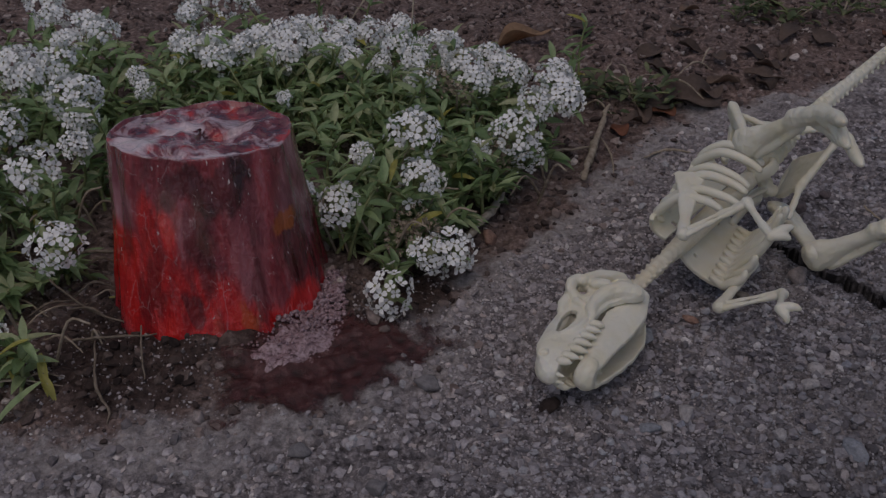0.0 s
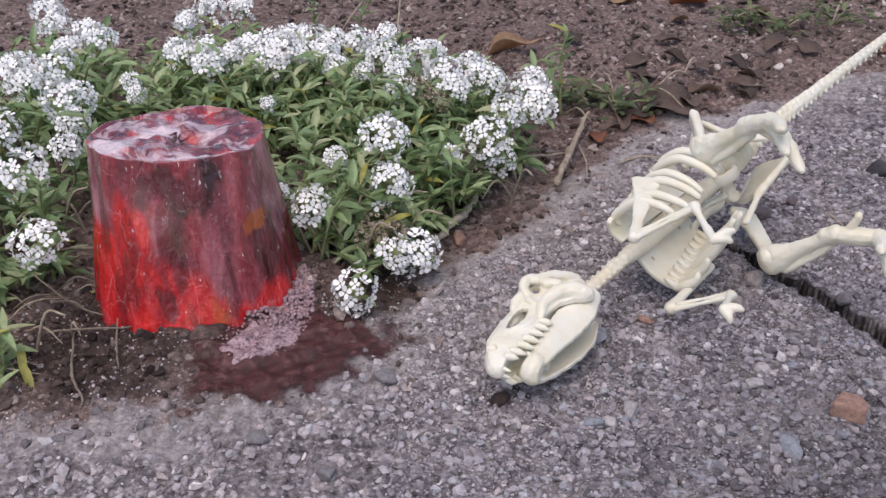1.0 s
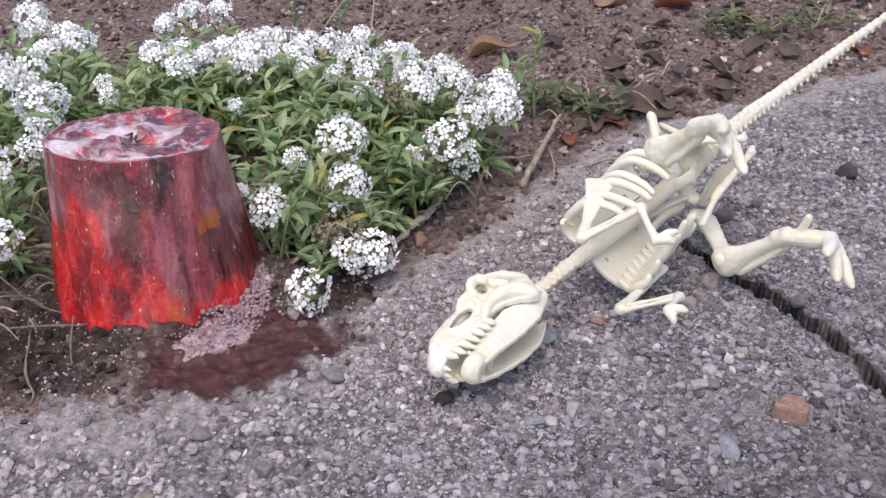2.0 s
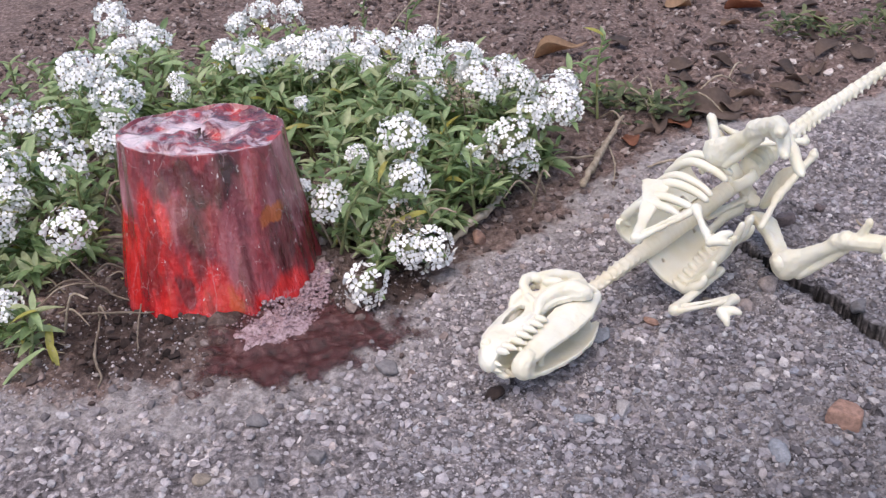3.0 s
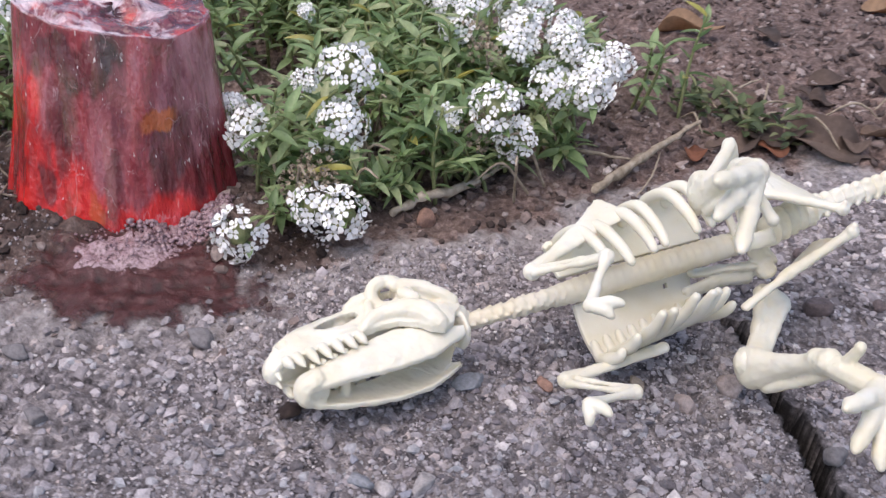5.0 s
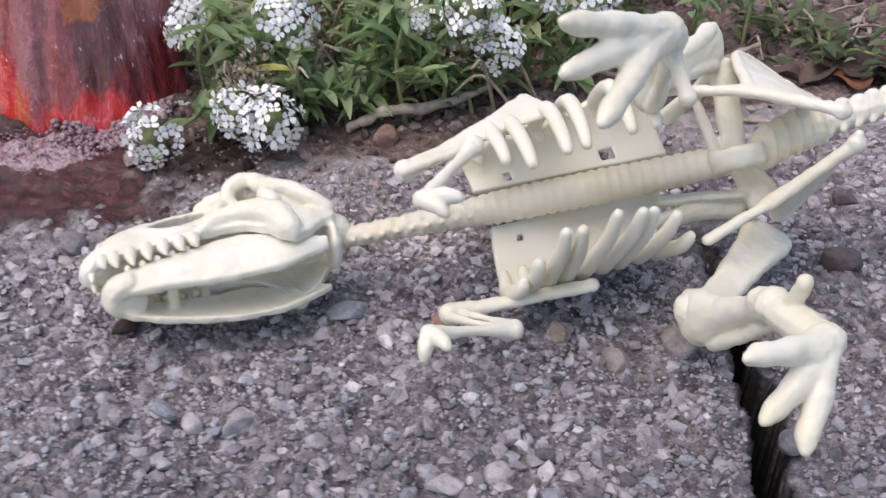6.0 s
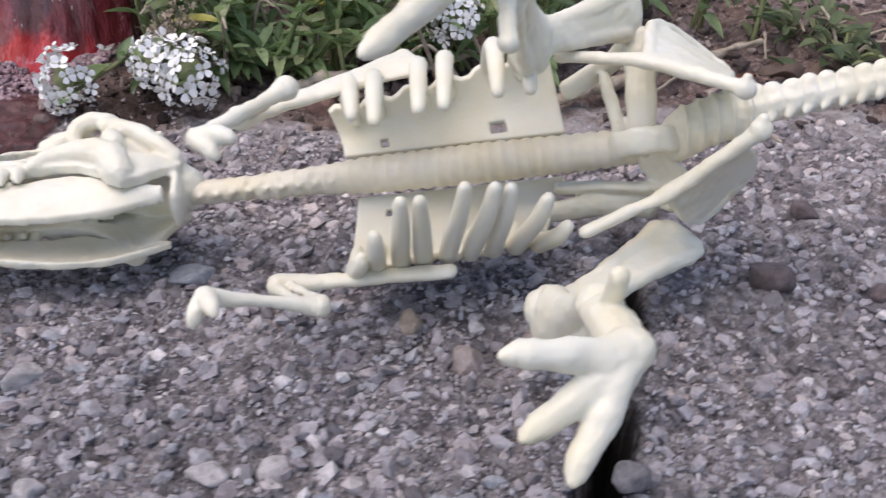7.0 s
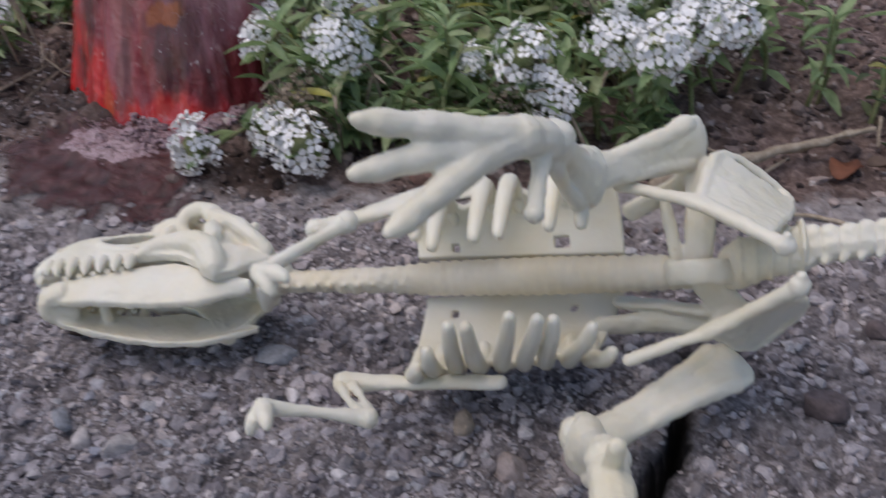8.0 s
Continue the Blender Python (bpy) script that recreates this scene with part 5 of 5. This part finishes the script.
GREENS = {"corner": (56, 0.040, 0.030), "edge": (40, 0.030, 0.040), "middle": (62, 0.036, 0.048), "back": (74, 0.055, 0.045), "far_left": (60, 0.050, 0.052), "left": (58, 0.040, 0.042), "low_left": (30, 0.030, 0.024)}
for spot, heads in HEADS.items():
    rx, ry = ROOTS[spot]
    plant = thing("alyssum_plant", (rx, ry, z_at(rx, ry)), "sweet alyssum with narrow green leaves and white flower heads", "plant", "alyssum plants in the bed")
    for x, y, z, mm, near in heads:
        place = Vector((x, y, z))
        foot = Vector((rx, ry, 0.002)).lerp(Vector((x, y, 0.002)), RNG.uniform(0.3, 0.75))
        lean = stem_with_leaves(plant, foot, place - Vector((0, 0, 0.006)), 11)
        lean = (lean + Vector((RNG.uniform(-0.25, 0.25), -0.45 + RNG.uniform(-0.25, 0.1), 0.9))).normalized()
        flower_head(plant, place, lean, mm * MM, near)
    for _ in range({"corner": 22, "edge": 14, "middle": 12, "left": 14, "low_left": 10}.get(spot, 8)):
        x, y = rx + RNG.gauss(0, 0.028), ry - 0.012 + RNG.gauss(0, 0.022)
        if ((x + 0.085) / 0.060) ** 2 + ((y - 0.418) / 0.050) ** 2 < 1 or soil_at(np.array([x]), np.array([y]))[0] < 0.6:
            continue
        bm = bmesh.new()
        tip = Vector((x + RNG.uniform(-0.03, 0.03), y + RNG.uniform(-0.03, 0.01), RNG.uniform(0.004, 0.045)))
        sweep(bm, [Vector((x, y, 0.002)), Vector((x, y, 0.012)).lerp(tip, 0.55) + Vector((0, 0, 0.008)), tip], [0.0008, 0.0007, 0.0005], seg=5)
        part("dry_stem", bm, DRY_STEM, plant, "pale dry stem")
    for _ in range({"corner": 34, "edge": 18}.get(spot, 0)):
        tip = Vector((RNG.uniform(-0.030, 0.040), 0.0, RNG.uniform(0.008, 0.036))) if spot == "corner" else Vector((RNG.uniform(0.040, 0.088), 0.0, RNG.uniform(0.008, 0.034)))
        tip.y = float(np.interp(tip.x, [-0.03, 0.0, 0.03, 0.06, 0.09], [0.442, 0.424, 0.446, 0.500, 0.545])) + RNG.uniform(0.0, 0.030)
        if ((tip.x + 0.085) / 0.066) ** 2 + ((tip.y - 0.410) / 0.056) ** 2 > 1:
            stem_with_leaves(plant, Vector((rx, ry, 0.002)).lerp(Vector((tip.x, tip.y + 0.01, 0.002)), RNG.uniform(0.5, 0.9)), tip, 9, bow=0.010)
    for x, y, z in {"corner": [(0.005, 0.449, 0.030), (0.013, 0.441, 0.026), (0.000, 0.444, 0.022), (0.009, 0.452, 0.020)], "edge": [(0.056, 0.519, 0.036), (0.048, 0.512, 0.028)], "middle": [(0.016, 0.575, 0.052), (0.028, 0.566, 0.046)]}.get(spot, []):
        hang(new("withered_flower_head", WITHERED), plant, Matrix.Translation((x, y - 0.008, z)) @ pose(0, 0, 0, 35, RNG.uniform(-20, 20), RNG.uniform(0, 360)) @ Matrix.Scale(0.9, 4))
        bm = bmesh.new()
        sweep(bm, [Vector((x, y - 0.008, z)), Vector((x, y + 0.002, z * 0.5)), Vector((x + 0.003, y + 0.012, 0.001))], [0.0006, 0.0007, 0.0008], seg=5)
        part("dry_stem", bm, DRY_STEM, plant, "pale dry stem")
    count, sx, sy = GREENS[spot]
    for _ in range(count):
        x, y = rx + RNG.gauss(0, sx), ry + RNG.gauss(0, sy)
        if ((x + 0.085) / 0.062) ** 2 + ((y - 0.412) / 0.054) ** 2 < 1:
            continue
        tall = RNG.uniform(0.026, 0.062) if spot != "low_left" else RNG.uniform(0.010, 0.030)
        tip = Vector((x + RNG.uniform(-0.022, 0.022), y + RNG.uniform(-0.026, 0.014), tall))
        if to_line(np.array([tip.x]), np.array([tip.y]), SOIL_EDGE)[0][0] < (0.026 if spot != "low_left" else 0.004):
            continue
        if ((tip.x + 0.085) / 0.070) ** 2 + ((tip.y - 0.410) / 0.060) ** 2 < 1 or (spot == "low_left" and tip.x > -0.148):
            continue
        stem_with_leaves(plant, (x, y, z_at(x, y) - 0.001), tip, 13, bow=0.008)

# ---- weeds, dry twigs, fallen leaves ----
def stick(name, points, radius, mat, label, category="twig"):
    bm = bmesh.new()
    pts = [Vector((x, y, z_at(x, y) + z)) for x, y, z in points]
    sweep(bm, pts, [radius * (1.0 - 0.5 * abs(2 * k / (len(pts) - 1) - 0.8)) for k in range(len(pts))], seg=7, steps=6, rough=radius * 0.7)
    ob, m = solid(name, bm, mat)
    ob.matrix_basis = m
    return tagged(ob, label, category)


stick("twig", [(0.031, 0.462, 0.003), (0.040, 0.474, 0.006), (0.048, 0.492, 0.006), (0.055, 0.514, 0.008), (0.063, 0.536, 0.010)], 0.0025, PALE_TWIG, "pale peeling dry twig at the edge of the bed")
stick("twig", [(0.102, 0.532, 0.003), (0.110, 0.560, 0.005), (0.119, 0.590, 0.007), (0.127, 0.618, 0.010)], 0.0027, DRY_STEM, "grey dry twig leaning out of the soil")
stick("twig", [(0.062, 0.560, 0.004), (0.085, 0.562, 0.005), (0.112, 0.568, 0.004)], 0.0013, DRY_STEM, "thin pale dry stalk lying on soil")
stick("twig", [(0.118, 0.585, 0.004), (0.122, 0.560, 0.004), (0.121, 0.535, 0.002)], 0.0007, DRY_STEM, "thin curved dry stalk lying on soil")
stick("twig", [(0.142, 0.560, 0.002), (0.158, 0.570, 0.004), (0.172, 0.568, 0.003)], 0.0011, DRY_STEM, "short pale dry stalk on dusty asphalt")
stick("twig", [(0.255, 0.500, 0.002), (0.262, 0.484, 0.002)], 0.0011, DRY_STEM, "short brown straw lying on asphalt")
stick("twig", [(-0.150, 0.372, 0.004), (-0.130, 0.368, 0.007), (-0.108, 0.374, 0.003)], 0.0008, ROOT, "dry curved stalk in front of the stump")
stick("twig", [(-0.165, 0.402, 0.012), (-0.145, 0.392, 0.006), (-0.122, 0.384, 0.004)], 0.0008, ROOT, "thin dry stalk beside the stump")
stick("twig", [(-0.136, 0.372, 0.006), (-0.128, 0.345, 0.004), (-0.118, 0.330, 0.003), (-0.117, 0.323, 0.001)], 0.0008, ROOT, "thin forked dry root on dark soil")
stick("twig", [(-0.170, 0.430, 0.012), (-0.150, 0.428, 0.015), (-0.128, 0.430, 0.014)], 0.0011, ROOT, "dry stalk leaning on the stump")
stick("twig", [(-0.115, 0.376, 0.006), (-0.112, 0.362, 0.003), (-0.108, 0.350, 0.001)], 0.0006, ROOT, "hair-thin dry root on dark soil")
stick("twig", [(-0.002, 0.640, 0.05), (0.0, 0.66, 0.075), (0.004, 0.68, 0.10)], 0.0007, DRY_STEM, "tall dry grass stalk among the flowers")
stick("twig", [(-0.060, 0.70, 0.02), (-0.03, 0.725, 0.05), (-0.005, 0.74, 0.052)], 0.0008, DRY_STEM, "arched dry grass stalk behind the flowers")

mat_rng = random.Random(61)
for k in range(22):
    x, y = mat_rng.uniform(-0.215, -0.125), mat_rng.uniform(0.335, 0.425)
    if ((x + 0.085) / 0.056) ** 2 + ((y - 0.412) / 0.048) ** 2 < 1:
        continue
    a, l = mat_rng.uniform(-0.7, 0.9), mat_rng.uniform(0.016, 0.042)
    end = min(x + math.cos(a) * l, -0.132)
    stick("dry_stalk", [(x, y, 0.003), ((x + end) / 2, y + math.sin(a) * l * 0.4, mat_rng.uniform(0.006, 0.012)), (end, y + math.sin(a) * l, 0.003)], mat_rng.uniform(0.0005, 0.0009), mat_rng.choice((ROOT, ROOT, DRY_STEM)), "thin dead alyssum stem lying on dark soil", "stalk")


def blade(place, yaw, pitch, long, wide, mat, name, label, curl=-0.004):
    ob = new(name, leaf_mesh(name, long, wide, curl, mat))
    ob.matrix_basis = Matrix.Translation(place) @ pose(0, 0, 0, 0, pitch, yaw)
    return tagged(ob, label, "leaf")


blade((-0.138, 0.402, 0.010), 8, 6, 0.030, 0.0042, YELLOW_LEAF, "grass_blade", "yellow-green blade lying beside the stump")
blade((-0.136, 0.396, 0.008), 14, 4, 0.028, 0.0034, YELLOW_LEAF, "grass_blade", "yellow-green blade lying beside the stump")
blade((-0.152, 0.352, 0.016), -70, 34, 0.019, 0.0046, YELLOW_LEAF, "yellow_leaf", "yellowing drooping alyssum leaf over soil")
blade((-0.150, 0.345, 0.010), -50, 28, 0.014, 0.0040, YELLOW_LEAF, "yellow_leaf", "yellowing drooping alyssum leaf over soil")
blade((-0.146, 0.335, 0.014), 215, 25, 0.030, 0.0052, LEAF, "fallen_leaf", "grey-green narrow leaf touching the asphalt")


def fallen_leaf(x, y, long, wide, yaw, mat, label, lobes=0, lift=0.004):
    """A curled leaf on the ground, plain or lobed."""
    seg = 28
    verts = [(0.0, 0.0, 0.0)]
    for k in range(seg):
        a = 2 * math.pi * k / seg
        r = 1.0 if not lobes else 0.72 + 0.28 * abs(math.cos(lobes * a / 2))
        px, py = math.cos(a) * long / 2 * r, math.sin(a) * wide / 2 * r * (1 - 0.35 * math.cos(a))
        curl = lift * (abs(py) / (wide / 2)) ** 2 + 0.35 * lift * math.sin(3 * a + long * 900)
        verts.append((px, py, curl))
    top = len(verts)
    verts += [(vx, vy, vz - 0.0005) for vx, vy, vz in verts]
    faces = []
    for k in range(seg):
        a, b = 1 + k, 1 + (k + 1) % seg
        faces += [(0, a, b), (top, top + b, top + a), (a, a + top, b + top, b)]
    ob = new("fallen_leaf", mesh_from("fallen_leaf", verts, faces, mat, True))
    ob.matrix_basis = Matrix.Translation((x, y, z_at(x, y) + 0.0035)) @ pose(0, 0, 0, RNG.uniform(-14, 14), RNG.uniform(-12, 12), yaw)
    return tagged(ob, label, "leaf")


fallen_leaf(0.080, 0.755, 0.044, 0.013, 10, TAN_LEAF, "long tan curled fallen leaf on soil", lift=0.008)
fallen_leaf(0.235, 0.870, 0.034, 0.020, 160, RED_LEAF, "rust-brown fallen leaf lying on soil", lift=0.010)
fallen_leaf(0.180, 0.880, 0.026, 0.016, 30, TAN_LEAF, "pale brown fallen leaf lying on soil", lift=0.008)
fallen_leaf(0.192, 0.650, 0.052, 0.034, 10, DRY_LEAF, "dark brown lobed fallen leaf beside the asphalt", 5, 0.008)
fallen_leaf(0.165, 0.645, 0.040, 0.026, 70, DRY_LEAF, "dark brown lobed fallen leaf beside the asphalt", 5, 0.008)
litter = random.Random(8)
for k in range(60):
    x = litter.uniform(0.12, 0.55)
    y = 0.62 + 0.58 * (x - 0.2) + litter.uniform(0.02, 0.07) + (litter.random() ** 2) * 0.30
    fallen_leaf(x, y, litter.uniform(0.014, 0.032), litter.uniform(0.008, 0.018), litter.uniform(0, 360), RED_LEAF if litter.random() < 0.06 else DRY_LEAF, "small dark brown fallen leaf on soil", litter.choice((0, 0, 3, 5)), litter.uniform(0.002, 0.005))


def weed(x, y, spread, count, label):
    plant = thing("weed", (x, y, z_at(x, y)), label, "plant", "weeds on the soil")
    for k in range(count):
        a = litter.uniform(0, 360)
        r = spread * math.sqrt(litter.random())
        px, py = x + math.cos(a) * r, y + math.sin(a) * r * 0.7
        m = Matrix.Translation((px, py, z_at(px, py) + litter.uniform(0.002, 0.016))) @ pose(0, 0, 0, litter.uniform(-20, 20), litter.uniform(-45, 5), litter.uniform(0, 360)) @ Matrix.Scale(litter.uniform(0.45, 0.85), 4)
        hang(new("leaf", WEED_LEAVES[litter.choice((0, 1, 2))]), plant, m)
    for k in range(5):
        bm = bmesh.new()
        a = litter.uniform(0, 6.28)
        q = Vector((x + math.cos(a) * spread * 0.7, y + math.sin(a) * spread * 0.5, z_at(x, y) + litter.uniform(0.006, 0.02)))
        sweep(bm, [Vector((x, y, z_at(x, y))), Vector((x, y, 0.01)).lerp(q, 0.5), q], [0.0009, 0.0008, 0.0006], seg=5)
        part("stem", bm, DRY_STEM if k % 2 else STEM, plant)


weed(0.150, 0.640, 0.030, 70, "low green weed with dry stalks at the bed's edge")
weed(0.118, 0.655, 0.026, 46, "low green weed with dry stalks at the bed's edge")
weed(0.300, 0.800, 0.034, 60, "dull green weed growing on soil")
weed(0.345, 0.815, 0.030, 44, "dull green weed growing on soil")
weed(0.255, 0.800, 0.022, 34, "dull green weed growing on soil")

for x, y, a, l in ((0.140, 0.650, 40, 0.040), (0.165, 0.660, -20, 0.034), (0.150, 0.668, 100, 0.030), (0.128, 0.668, 70, 0.036), (0.182, 0.676, 20, 0.030), (0.112, 0.640, -50, 0.028), (0.205, 0.700, 60, 0.026)):
    dx, dy = math.cos(radians(a)) * l, math.sin(radians(a)) * l
    stick("dry_stalk", [(x, y, 0.003), (x + dx * 0.5, y + dy * 0.5, 0.010), (x + dx, y + dy, 0.004)], 0.0009, DRY_STEM, "pale dry stalk among the weeds", "stalk")

# ---- loose pebbles ----
def pebble(x, y, size, colour, label, seed, z=0.0):
    rng = random.Random(900 + seed)
    cuts = []
    for _ in range(9):
        n = Vector((rng.gauss(0, 1), rng.gauss(0, 1), rng.gauss(0, 1))).normalized()
        cuts.append((n, rng.uniform(0.50, 0.82)))
    if "brick" in label:
        cuts = [(Vector(n).normalized(), 0.56) for n in ((1, 0.1, 0), (-1, 0.2, 0), (0.1, 1, 0), (0, -1, 0.15), (0, 0.1, 1), (0.1, 0, -1))] + [(Vector((1, 1, 0.4)).normalized(), 0.66)]
    bm = bmesh.new()
    ball(bm, Vector((0, 0, 0)), 1.0, level=3)
    for v in bm.verts:
        for n, d in cuts:
            over = v.co.dot(n) - d
            if over > 0:
                v.co -= n * over * 0.92
        n = 1 + 0.12 * noise.noise(v.co * 1.6 + Vector((seed * 3.1, 0, 0)))
        v.co = Vector((v.co.x * size[0], v.co.y * size[1], v.co.z * size[2])) * n * 0.56 * MM
    ob, m = solid("pebble", bm, rock_material("pebble_stone", [(0.0, colour), (1.0, colour)], 0.8, False, 420), True)
    ob.matrix_basis = Matrix.Translation((x, y, z_at(x, y) + size[2] * 0.28 * MM + z)) @ pose(0, 0, 0, 0, 0, seed * 67 % 360)
    return tagged(ob, label, "stone", "loose pebbles on the asphalt")


GREY, PALE, PINK, TAN, RUST, BLUE, MAUVE = (0.20, 0.185, 0.19), (0.42, 0.39, 0.39), (0.33, 0.275, 0.262), (0.29, 0.24, 0.195), (0.31, 0.185, 0.145), (0.25, 0.26, 0.29), (0.15, 0.115, 0.115)
for k, (x, y, size, colour, label) in enumerate([
    (0.186, 0.417, (12, 9, 8), PINK, "pinkish grey pebble on asphalt"),
    (0.1985, 0.431, (11, 10, 11), PINK, "pinkish brown rounded pebble under the toy's knee"),
    (0.168, 0.414, (9, 6, 6), TAN, "tan angular pebble on asphalt"),
    (0.2165, 0.498, (14, 11, 11), MAUVE, "dark mauve rounded pebble on asphalt"),
    (0.1245, 0.331, (10, 8, 7), PALE, "pale grey angular pebble on asphalt"),
    (0.217, 0.330, (19, 16, 12), RUST, "terracotta brick fragment on asphalt"),
    (0.1145, 0.381, (13, 9, 5), BLUE, "flat bluish grey stone chip on asphalt"),
    (0.046, 0.470, (11, 9, 8), RUST, "reddish brown stone on dusty soil"),
    (0.0155, 0.350, (14, 8, 6), GREY, "grey flat stone on asphalt"),
    (-0.0795, 0.327, (6, 6, 6), PINK, "pale pinkish pebble on wet soil"),
    (0.1385, 0.396, (8, 6, 5), RUST, "reddish stone chip beside the toy's arm"),
    (-0.035, 0.307, (11, 9, 6), GREY, "grey stone on asphalt"),
    (-0.046, 0.268, (8, 7, 5), TAN, "tan stone on asphalt"),
    (-0.024, 0.271, (8, 7, 6), GREY, "grey stone on asphalt"),
    (-0.002, 0.286, (9, 7, 6), GREY, "grey stone on asphalt"),
    (0.188, 0.309, (14, 8, 6), BLUE, "bluish grey stone chip on asphalt"),
    (0.114, 0.323, (8, 6, 5), PALE, "pale stone chip on asphalt"),
    (0.181, 0.349, (10, 7, 5), PALE, "pale grey stone chip on asphalt"),
    (0.188, 0.361, (10, 8, 5), PALE, "pale grey stone chip on asphalt"),
    (0.1075, 0.320, (9, 6, 5), BLUE, "bluish grey stone chip on asphalt"),
    (0.160, 0.319, (7, 6, 5), PALE, "pale grey stone chip on asphalt"),
    (0.2395, 0.4145, (8, 8, 8), GREY, "grey pebble wedged in the crack"),
    (0.2385, 0.5150, (8, 6, 5), MAUVE, "dark stone on asphalt"),
    (0.300, 0.555, (18, 13, 11), (0.06, 0.055, 0.06), "dark grey stone on asphalt"),
    (0.202, 0.535, (9, 7, 6), MAUVE, "dark stone on asphalt"),
    (0.101, 0.482, (4, 4, 4), (0.75, 0.72, 0.70), "small white chip on soil"),
]):
    pebble(x, y, size, colour, label, k)
bm = bmesh.new()
sweep(bm, [Vector((0.0640, 0.3340, -0.001)), Vector((0.0675, 0.3350, 0.0022)), Vector((0.0715, 0.3365, 0.0030))], [(0.0030, 0.0018), (0.0042, 0.0024), (0.0026, 0.0014)], seg=8, rough=0.0011)
ob, m = solid("bark_chip", bm, DARK)
ob.matrix_basis = m
tagged(ob, "dark brown bark chip under the toy's snout", "bark")

# ---- grains: stones of the asphalt, clods of the bed ----
grain = np.random.default_rng(5)
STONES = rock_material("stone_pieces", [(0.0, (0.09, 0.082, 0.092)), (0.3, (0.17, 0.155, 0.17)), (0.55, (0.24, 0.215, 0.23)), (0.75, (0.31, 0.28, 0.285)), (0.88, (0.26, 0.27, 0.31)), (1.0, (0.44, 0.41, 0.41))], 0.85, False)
kinds, tri = rocks(16, 77)
STONE_MESHES = [mesh_from("stone", shape, tri, STONES) for shape in kinds]
count = 0
while count < 300:
    x, y = grain.uniform(0.09, 0.29), grain.uniform(0.275, 0.40)
    if soil_at(np.array([x]), np.array([y]))[0] > 0.2 or abs(to_line(np.array([x]), np.array([y]), CRACK)[0][0]) < 0.007:
        continue
    s = grain.uniform(0.0016, 0.0027)
    m = Matrix.Translation((x, y, z_at(x, y) + s * 0.12)) @ pose(0, 0, 0, grain.uniform(-20, 20), grain.uniform(-20, 20), grain.uniform(0, 360)) @ Matrix.Diagonal((s, s, s * 0.62, 1))
    hang(new("stone", STONE_MESHES[count % 16]), ground, m)
    count += 1


def strew(n, box, keep, sizes, sink, flat, mat, name, label, seed):
    rng = np.random.default_rng(seed)
    x, y = rng.uniform(box[0], box[1], n), rng.uniform(box[2], box[3], n)
    ok = keep(x, y, rng)
    x, y = x[ok], y[ok]
    s = sizes[0] + (sizes[1] - sizes[0]) * rng.random(len(x)) ** 2.2
    z = height_at(x, y) + s * sink
    return tagged(scatter_rocks(name, np.stack([x, y, z], 1), s, flat, mat, seed), label, "gravel", kind="stuff")


off_crack = lambda x, y: (np.abs(to_line(x, y, CRACK)[0]) > 0.0066) & (((x + 0.04) / 0.042) ** 2 + ((y - 0.366) / 0.036) ** 2 > 0.8)
strew(30000, (-0.22, 0.34, 0.22, 0.62), lambda x, y, r: (soil_at(x, y) + 0.6 * r.random(len(x)) ** 2 < 0.40) & off_crack(x, y), (0.0007, 0.0029), 0.0, 0.62, GRAVEL, "asphalt_gravel", "grey mixed gravel bound in worn asphalt", 31)
strew(26000, (0.02, 0.33, 0.255, 0.47), lambda x, y, r: (soil_at(x, y) < 0.4) & off_crack(x, y), (0.0004, 0.0011), 0.25, 0.75, GRAVEL, "asphalt_grit", "fine grey grit between the stones of the asphalt", 35)
strew(9000, (0.10, 0.60, 0.45, 0.95), lambda x, y, r: soil_at(x, y) + 0.25 * r.random(len(x)) < 0.45, (0.0007, 0.0022), 0.1, 0.6, GRAVEL, "asphalt_gravel", "grey mixed gravel bound in worn asphalt", 32)
strew(27000, (-0.42, 0.55, 0.30, 1.10), lambda x, y, r: (soil_at(x, y) > 0.35 + 0.3 * r.random(len(x))) & off_crack(x, y), (0.0008, 0.0036), 0.2, 0.75, CLOD, "soil_crumbs", "dark brown crumbs of garden soil", 33)
strew(5000, (-0.22, 0.06, 0.29, 0.43), lambda x, y, r: (soil_at(x, y) > 0.3) & off_crack(x, y), (0.0003, 0.0011), 0.3, 0.8, GRAVEL, "pale_grit", "fine pale grit strewn over the dark soil", 36)
strew(800, (-0.25, 0.20, 0.31, 0.60), lambda x, y, r: (np.abs(soil_at(x, y) - 0.5) < 0.45) & off_crack(x, y), (0.0008, 0.0028), 0.2, 0.7, CLOD, "bed_grit", "brown and pale grit strewn over the soil's edge", 34)
